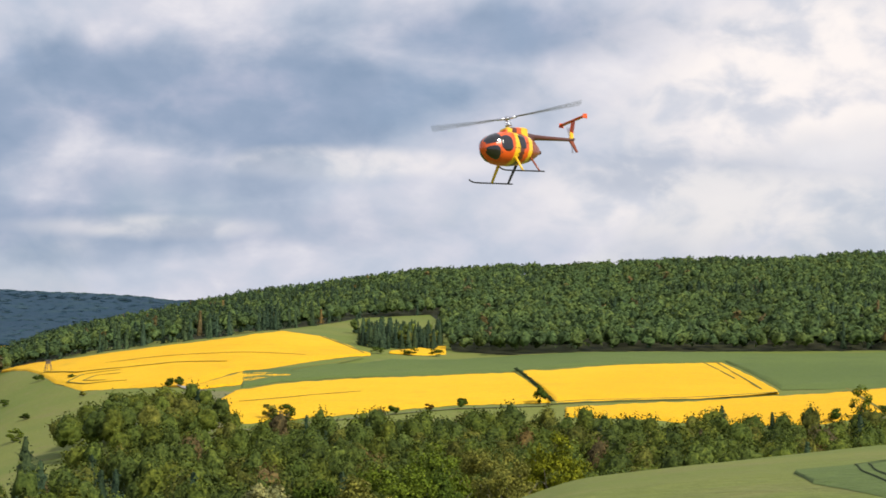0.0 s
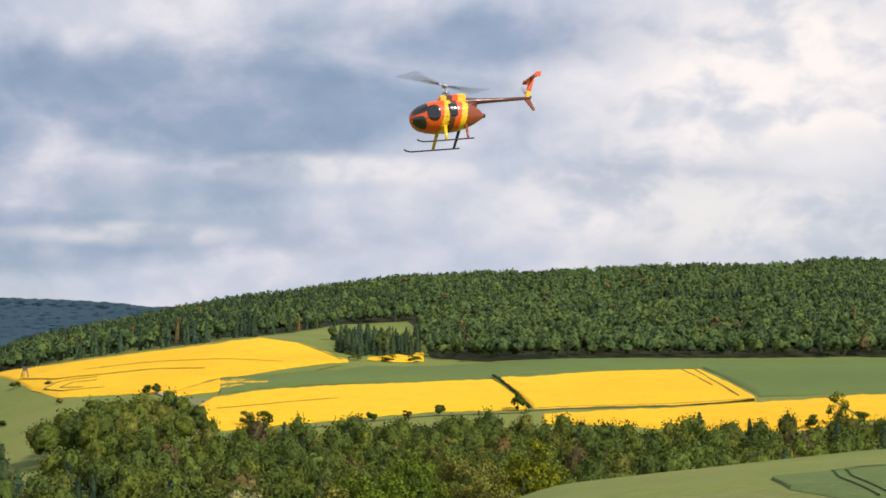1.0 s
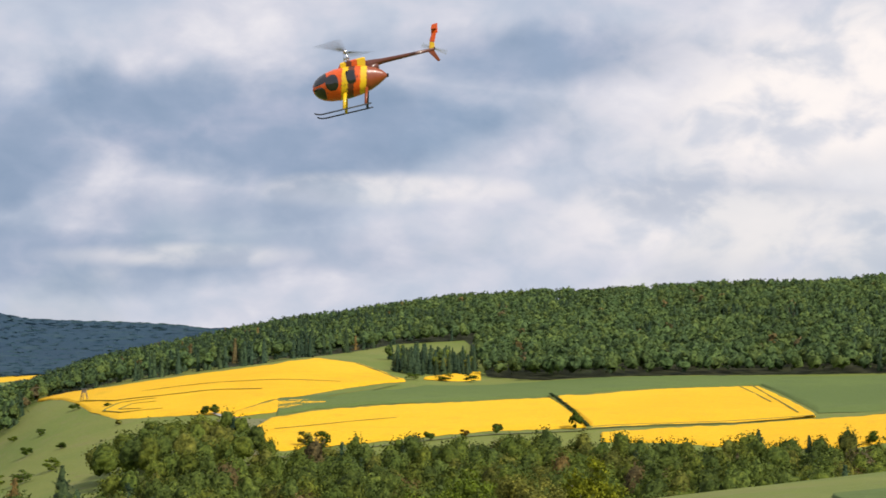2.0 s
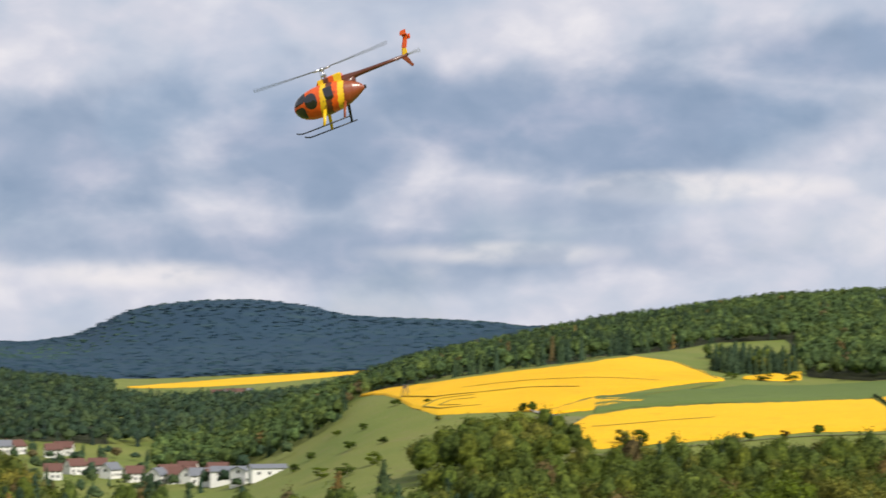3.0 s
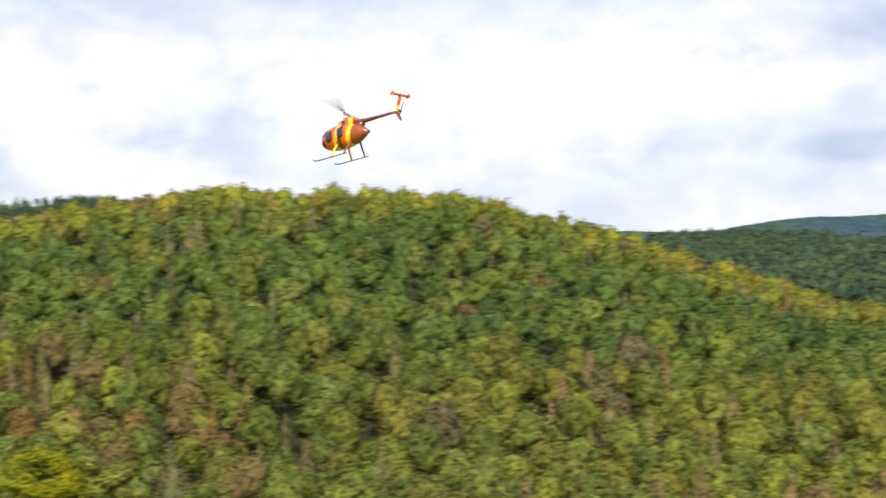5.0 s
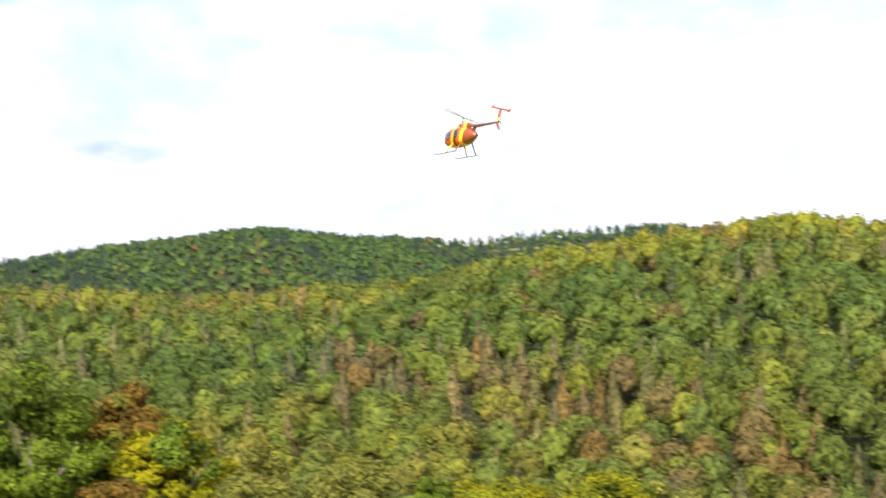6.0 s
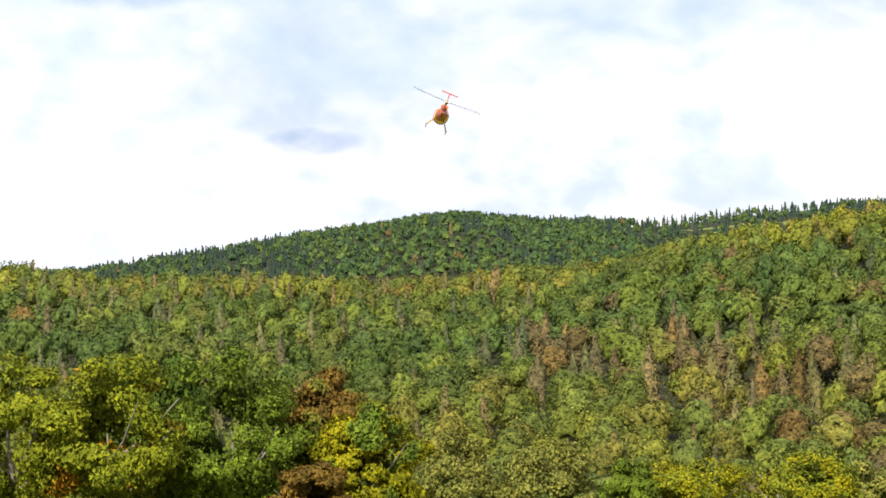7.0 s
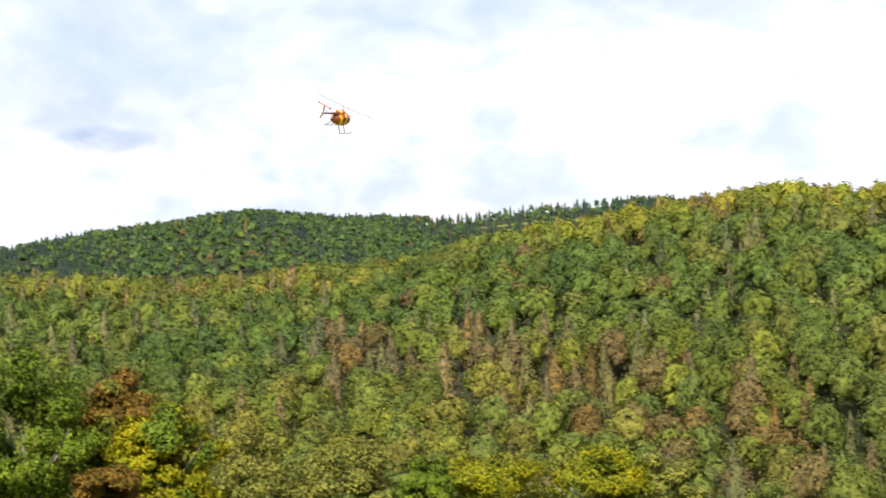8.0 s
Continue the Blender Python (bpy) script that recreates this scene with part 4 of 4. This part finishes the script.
def single_tree(name, label, az, r, top, width, tint, seed, leaves=3800, leaf=0.34, accent=None, category="tree", group=""):
    """A tree on its own: tapered trunk with limbs, and a crown of leaf clumps. top: height of its tip over the eye's level."""
    g = np.random.default_rng(seed)
    foot = spot(az, r)[0]
    h = top - foot[2]
    ob = new(name)
    ob.location = foot
    tagged(ob, label, category, group)
    bm = bmesh.new()
    lean = g.normal(0, 0.03, 2) * h
    runs = [([(0, 0, -0.3), (lean[0] * 0.3, lean[1] * 0.3, h * 0.3), (lean[0], lean[1], h * 0.62)], [0.022 * h, 0.016 * h, 0.004 * h])]
    for i in range(6):
        a = i * 1.9 + g.uniform(0, 1)
        z = h * g.uniform(0.22, 0.5)
        e = Vector((math.cos(a) * width * 0.36, math.sin(a) * width * 0.36, z + h * 0.28))
        runs.append(([(lean[0] * 0.3, lean[1] * 0.3, z), (e.x * 0.45, e.y * 0.45, z + h * 0.10), tuple(e)], [0.009 * h, 0.006 * h, 0.002 * h]))
    for pts, rad in runs:
        rows = [[bm.verts.new(p) for p in ring] for ring in limb_rings(pts, rad)]
        for i in range(len(rows) - 1):
            for j in range(8):
                bm.faces.new((rows[i][j], rows[i][(j + 1) % 8], rows[i + 1][(j + 1) % 8], rows[i + 1][j])).smooth = True
    part("trunk", bm, BARK, ob)
    v, f, nv = crown_fine(seed + 100, leaves, leaf / width, 64 if leaves > 2000 else 14)
    low = 0.12 if category == "tree" else 0.0
    size = np.array([width, width, h * (1 - low) * 1.06])
    v = v * size + (lean[0] * 0.6, lean[1] * 0.6, h * (low + (1 - low) * 0.5))
    crown = mesh_object("crown", v, f, LEAF, ob, shade=True, normals=nv)
    c = np.tile(np.array(tint) * g.uniform(0.95, 1.05), (len(v), 1)).astype(float)
    jit = np.repeat(g.uniform(0.8, 1.2, (len(v) // 3, 1)), 3, 0)
    c *= jit
    if accent is not None:
        spots = np.array([noise.noise(Vector(q) * 0.5) for q in v]) > accent[1]
        c[spots] = accent[0]
    col = crown.data.attributes.new("tint", "FLOAT_COLOR", "POINT")
    col.data.foreach_set("color", np.concatenate([c, np.ones((len(c), 1))], 1).astype(np.float32).ravel())
    return ob


LIME, LEAFY, OLIVE = (0.215, 0.230, 0.014), (0.140, 0.190, 0.018), (0.225, 0.220, 0.045)
GOLD, RED_BROWN, PALE, DEEP = (0.27, 0.245, 0.008), (0.185, 0.110, 0.020), (0.32, 0.31, 0.13), (0.080, 0.122, 0.016)
NEAR_TREES = [  # direction, distance, tip, crown width, tint, accent
    (89.64, 118, -5.0, 10.7, LIME, None),
    (86.54, 116, -4.9, 10.2, LIME, None),
    (83.79, 112, -5.4, 8.8, LIME, ((0.34, 0.16, 0.012), 0.42)),
    (83.03, 124, -5.8, 5.6, DEEP, None),
    (81.84, 121, -5.6, 5.5, DEEP, None),
    (80.05, 116, -5.4, 9.5, LEAFY, None),
    (77.21, 119, -7.0, 6.9, RED_BROWN, ((0.2, 0.19, 0.03), 0.25)),
    (76.01, 113, -8.8, 6.5, GOLD, ((0.13, 0.18, 0.02), 0.15)),
    (77.76, 108, -11.7, 4.9, RED_BROWN, None),
    (73.59, 150, -14.2, 10.5, OLIVE, None),
    (70.56, 150, -14.8, 10.9, OLIVE, None),
    (68.07, 140, -15.2, 5.9, LEAFY, None),
    (65.84, 142, -14.1, 11.6, GOLD, ((0.2, 0.22, 0.02), 0.1)),
    (62.80, 145, -14.5, 10.1, GOLD, ((0.2, 0.22, 0.02), 0.0)),
    (60.65, 150, -16.2, 9.1, OLIVE, None),
    (1.65, 235, -15.7, 13.5, LEAFY, None),
    (2.51, 228, -16.9, 10.4, OLIVE, None),
    (0.27, 285, -16.7, 12.1, LEAFY, None),
    (-1.12, 300, -16.4, 17.3, OLIVE, None),
    (-3.28, 310, -15.6, 12.2, LIME, None),
    (5.44, 215, -16.1, 9.8, PALE, None),
    (0.10, 240, -17.3, 10.9, DEEP, None),
    (-1.98, 290, -18.3, 12.3, OLIVE, None),
    (3.89, 225, -17.5, 8.9, DEEP, None),
    (18.74, 230, -22.6, 11.8, LIME, None),
    (16.24, 235, -23.7, 10.0, OLIVE, None),
]
NAMES = {LIME: "yellow-green maple tree in fresh leaf on the slope", LEAFY: "large green broadleaf tree in full leaf", OLIVE: "grey-green tree with fine leaves",
         GOLD: "bright yellow-leaved tree among green ones", RED_BROWN: "copper brown tree among green ones", PALE: "pale tree in whitish blossom", DEEP: "dark green tree in the shade of others"}
for i, (az, r, top, w, tint, accent) in enumerate(NEAR_TREES):
    single_tree("broadleaf_tree", NAMES[tint], az, r, top, w * (1.25 if r < 130 else 1.1), tint, 300 + i, leaf=0.14 if r < 160 else 0.22, leaves=20000 if r < 160 else 7000, accent=accent)
for i, (az, r, h, w, tint) in enumerate([(8.34, 764, 4.5, 5, DEEP), (8.0, 760, 4, 5, DEEP), (4.75, 648, 7, 6, DEEP), (5.27, 655, 6, 6, OLIVE), (1.47, 651, 4, 4, DEEP), (0.4, 655, 3, 4, RED_BROWN), (-0.6, 660, 4, 4, DEEP),
                                         (-3.0, 672, 7, 5, DEEP), (-12.6, 648, 11, 9, LEAFY), (-11.85, 641, 5, 6, DEEP), (-11.2, 640, 4, 6, DEEP), (-13.3, 650, 5, 7, DEEP), (2.0, 880, 4, 9, DEEP), (1.0, 885, 4.5, 9, DEEP), (0.2, 890, 4, 8, DEEP),
                                         (6.6, 600, 5, 8, RED_BROWN), (13.2, 830, 5, 6, DEEP), (14.0, 860, 4, 6, LEAFY), (13.6, 780, 6, 8, DEEP), (14.8, 820, 5, 8, DEEP), (12.6, 760, 4, 7, DEEP), (12.9, 700, 7, 10, LEAFY), (13.7, 690, 8, 12, DEEP),
                                         (14.5, 720, 7, 12, LEAFY), (15.3, 800, 5, 9, DEEP), (11.2, 850, 4, 6, DEEP), (12.2, 880, 5, 8, DEEP), (10.9, 780, 3, 4, OLIVE)]):
    if az > 10.5:
        h, w = h * 0.7, w * 0.7
    single_tree("bush", "rounded dark bush at the edge of a field" if tint == DEEP else "bush with lighter leaves on the meadow", az, r, ground(az, r)[0] + h, w, tint, 500 + i, 700, 0.36, category="bush", group="field bushes")
for i, (az, r, h, w) in enumerate([(-6.3, 332, 3.2, 6), (-5.6, 326, 2.6, 5), (-4.6, 318, 2.4, 6), (-4.0, 312, 2.6, 5), (-3.4, 306, 2.4, 4)]):
    single_tree("gorse_bush", "low gorse bush in orange-yellow bloom", az, r, ground(az, r)[0] + h, w, (0.55, 0.26, 0.012), 600 + i, 900, 0.3, accent=(DEEP, 0.2), category="bush", group="gorse bushes")


# ---- wheel tracks and field edges ----
TRACK = ground_material("bare_wheel_track", (0.22, 0.19, 0.03), (0.15, 0.15, 0.03), (0.11, 0.12, 0.03))
CORN_TRACK = ground_material("trodden_corn", (0.05, 0.075, 0.02), (0.06, 0.08, 0.02), (0.04, 0.06, 0.02))
LANE = ground_material("pale_farm_lane", (0.42, 0.38, 0.32), (0.36, 0.33, 0.28), (0.3, 0.28, 0.2))


def ribbon(name, label, mat, points, width, lift):
    az, r = np.array(points, float).T
    t = np.linspace(0, len(points) - 1, len(points) * 16)
    az, r = smooth(np.interp(t, range(len(points)), az), 8), smooth(np.interp(t, range(len(points)), r), 8)
    c = spot(az, r, lift)
    d = np.gradient(c[:, :2], axis=0)
    d /= np.linalg.norm(d, axis=1)[:, None]
    side = np.stack([-d[:, 1], d[:, 0]], 1) * width / 2
    rows = []
    for k in (-1, -0.5, 0.5, 1):
        q = c.copy()
        q[:, :2] += side * k
        q[:, 2] -= 0.12 if abs(k) == 1 else 0
        rows.append(q)
    ob = mesh_object(name, np.stack(rows, 1).reshape(-1, 3), grid_faces(len(c), 4), mat, shade=True)
    return tagged(ob, label, "track", kind="structure")


for pts, w in ([[(4.2, 850), (6.5, 862), (8.5, 872), (10.2, 880)], 2.2], [[(6.6, 830), (8.0, 842), (9.6, 848), (11.0, 862), (12.0, 905)], 3.5], [[(9.8, 842), (10.9, 850), (11.35, 835), (10.8, 812), (9.6, 800)], 3.0],
               [[(9.8, 830), (10.5, 836), (10.9, 826), (10.2, 812)], 2.0], [[(-3.3, 671), (-7.2, 698), (-10.2, 721)], 4.0], [[(-7.9, 845), (-8.3, 815), (-8.9, 770)], 1.6], [[(-8.3, 848), (-8.8, 800), (-9.7, 730)], 1.6],
               [[(-12.2, 735), (-12.7, 700), (-13.2, 668)], 2.2], [[(6.2, 700), (4.5, 706), (2.5, 712)], 1.6], [[(4.6, 792), (3.2, 820), (2.4, 848)], 2.0], [[(3.7, 950), (3.0, 905), (2.4, 868)], 2.0]):
    ribbon("wheel_track", "narrow track pressed through the yellow rape", TRACK, pts, w * 0.62, 1.12)
ribbon("farm_lane", "pale gravel lane at the corner of the rape field", LANE, [(7.3, 742), (7.7, 752), (8.1, 772)], 5, 0.35)
ribbon("field_edge", "dry grassy edge below the rape field", STRAW, [(9.0, 590), (7.2, 602), (6.2, 632), (3, 645), (-0.3, 660), (-3.2, 668)], 4, 0.25)
crop("corn_field", "patch of darker young corn on the near meadow", CORN, [(-24, 40, 110), (-16, 42, 100), (-13.4, 44, 84), (-11.2, 52, 66), (-10.6, 60, 62)], 0.08)
ribbon("wheel_track", "dark wheel track through the young corn", CORN_TRACK, [(-16, 92), (-13.2, 82), (-12.4, 70), (-12.6, 56), (-13.8, 46)], 0.07, 0.12)
ribbon("wheel_track", "dark wheel track through the young corn", CORN_TRACK, [(-16, 88), (-13.4, 79), (-12.8, 68), (-13.0, 56), (-14.2, 46)], 0.07, 0.12)

# ---- village ----
PLASTER = paint("white_plaster", (0.78, 0.76, 0.72), 0.8, 0.0, scale=2)
TILE = paint("red_roof_tile", (0.13, 0.06, 0.045), 0.8, 0.0, scale=2)
SLATE = paint("grey_roof", (0.16, 0.17, 0.19), 0.7, 0.0, scale=2)
PANE = paint("dark_window_pane", (0.03, 0.035, 0.04), 0.1, 0.5, scale=2)


def box(x0, x1, y0, y1, z0, z1):
    bm = bmesh.new()
    bmesh.ops.create_cube(bm, size=1)
    bmesh.ops.transform(bm, matrix=Matrix.Translation(((x0 + x1) / 2, (y0 + y1) / 2, (z0 + z1) / 2)) @ Matrix.Diagonal((x1 - x0, y1 - y0, z1 - z0, 1)), verts=bm.verts)
    bmesh.ops.bevel(bm, geom=list(bm.edges), offset=0.03, segments=1, affect="EDGES")
    return bm


def house(az, r, w, d, h, turn, roof, label, hall=False):
    """A plastered house with a gabled roof, windows and a door."""
    foot = spot(az, r)[0]
    ob = new("hall" if hall else "house")
    ob.matrix_basis = Matrix.Translation(Vector(foot)) @ pose(0, 0, 0, 0, 0, turn)
    tagged(ob, label, "building", "village houses")
    ridge = h + d * (0.18 if hall else 0.42)
    bm = bmesh.new()
    a = [[bm.verts.new((x, y, z)) for y, z in ((-d / 2, -2.5), (d / 2, -2.5), (d / 2, h), (0, ridge), (-d / 2, h))] for x in (-w / 2, w / 2)]
    bm.faces.new(a[0][::-1])
    bm.faces.new(a[1])
    for i in range(5):
        bm.faces.new((a[0][i], a[0][(i + 1) % 5], a[1][(i + 1) % 5], a[1][i]))
    bmesh.ops.recalc_face_normals(bm, faces=bm.faces)
    part("wall", bm, PLASTER, ob)
    for s in (1, -1):
        slope = (ridge - h) / (d / 2)
        bm = bmesh.new()
        o = 0.5
        rows = [[bm.verts.new((x, s * y, ridge + 0.1 - y * slope + z)) for x in (-w / 2 - o, w / 2 + o) for y in (0, d / 2 + o)] for z in (0, 0.25)]
        lo, hi = rows
        for q in ((hi[0], hi[1], hi[3], hi[2]), (lo[0], lo[2], lo[3], lo[1]), (lo[0], lo[1], hi[1], hi[0]), (lo[2], hi[2], hi[3], lo[3]), (lo[1], lo[3], hi[3], hi[1]), (lo[0], hi[0], hi[2], lo[2])):
            bm.faces.new(q)
        bmesh.ops.recalc_face_normals(bm, faces=bm.faces)
        part("roof", bm, roof, ob)
        for k in range(3):
            for z in ((1.2, 3.8) if h > 4.5 else (1.2,)):
                x = (k - 1) * w * 0.3
                y = s * (d / 2 + 0.02)
                part("window", box(x - 0.6, x + 0.6, y - 0.06, y + 0.06, z, z + 1.4), PANE, ob)
        part("window", box(s * (w / 2 + 0.02) - 0.06, s * (w / 2 + 0.02) + 0.06, -0.7, 0.7, h - 1.2, h + 0.3), PANE, ob)
    if not hall:
        part("chimney", box(w * 0.15, w * 0.15 + 0.7, -0.35, 0.35, ridge - 1.0, ridge + 1.1), TILE, ob)
    return ob


RED_LABEL, GREY_LABEL = "white plastered village house with a red tiled roof", "white village house with a grey roof"
house(17.2, 905, 19, 12, 5.5, 15, SLATE, "long white hall with a low grey roof at the village edge", True)
house(16.75, 860, 12, 9, 6, 70, SLATE, "white gabled hall with a grey roof", True)
house(16.1, 840, 16, 8, 4, 30, SLATE, "low farm shed with a grey roof", True)
for i, (az, r, w, t) in enumerate([(17.75, 915, 9, 60), (18.1, 935, 11, 20), (18.4, 955, 9, 75), (18.75, 960, 10, 10), (19.1, 985, 10, 40), (19.4, 965, 9, 80), (20.1, 985, 9, 30), (18.5, 1000, 10, 0), (17.6, 960, 10, 20),
                                   (23.98, 1150, 10, 20), (23.6, 1160, 10, 70), (22.5, 1140, 10, 30), (22.2, 1160, 11, 10), (23.75, 970, 9, 60), (22.5, 990, 9, 20), (21.85, 1030, 10, 50), (21.2, 1040, 10, 20), (20.8, 1010, 9, 70),
                                   (17.63, 1985, 13, 20), (17.25, 2005, 15, 60), (16.95, 2000, 16, 15), (16.65, 1995, 14, 80)]):
    house(az, r, w, 8, 4.8, t, SLATE if i % 4 == 1 else TILE, GREY_LABEL if i % 4 == 1 else RED_LABEL)


town_p, _ = scatter(15.6, 24.5, 850, 1180, 17, 41, lambda a, r, g: g.random(len(a)) < 0.62)
forest("village_trees", "garden trees between the village houses", town_p, 8, 8, 0.2, 0.05, 30, 0.06, 42, tints=MIDS, tall=0.4)


# ---- hunting stand at the field's corner ----
def stand(az, r):
    wood = paint("weathered_wood", (0.16, 0.12, 0.08), 0.85, 0.0, scale=4)
    ob = new("hunting_stand")
    ob.matrix_basis = Matrix.Translation(Vector(spot(az, r)[0]))
    tagged(ob, "weathered wooden hunting stand at the edge of the rape field", "stand")
    for sx in (1, -1):
        for sy in (1, -1):
            part("leg", rod((1.9 * sx, 1.5 * sy, -0.2), (0.8 * sx, 0.8 * sy, 5.2), 0.13), wood, ob)
        part("brace", rod((1.6 * sx, -1.3, 1.4), (0.9 * sx, 0.9, 4.2), 0.07), wood, ob)
    part("cabin", box(-1.0, 1.0, -1.0, 1.0, 4.4, 6.0), wood, ob)
    part("cabin_roof", box(-1.25, 1.25, -1.25, 1.25, 6.0, 6.2), SLATE, ob)
    part("ladder", rod((0, -2.3, 0), (0, -1.0, 4.4), 0.12, flat=3), wood, ob)


stand(11.92, 905)


def motions():
    walk(heli, [(t, pose(x, y, z, a, b, c)) for t, x, y, z, a, b, c in FLIGHT])
    frames = range(0, 241)
    spin_t = [0, 0.5, 1.0, 2.5, 3.0, 3.5, 4.0, 4.5, 6.0, 6.5, 7.0, 7.5, 8.0]
    spin_a = [137, 1228, 2381, 5948, 7028, 8167, 9380, 10469, 13972, 15074, 16287, 17382, 18477]
    walk(rotor, [(k / 30, pose(-0.006, 0, 0.252, 0, 0, np.interp(k / 30, spin_t, spin_a))) for k in frames])
    walk(tail, [(k / 30, pose(-0.762, -0.03, 0.10, 0, 85 * k, 0)) for k in frames])


motions()
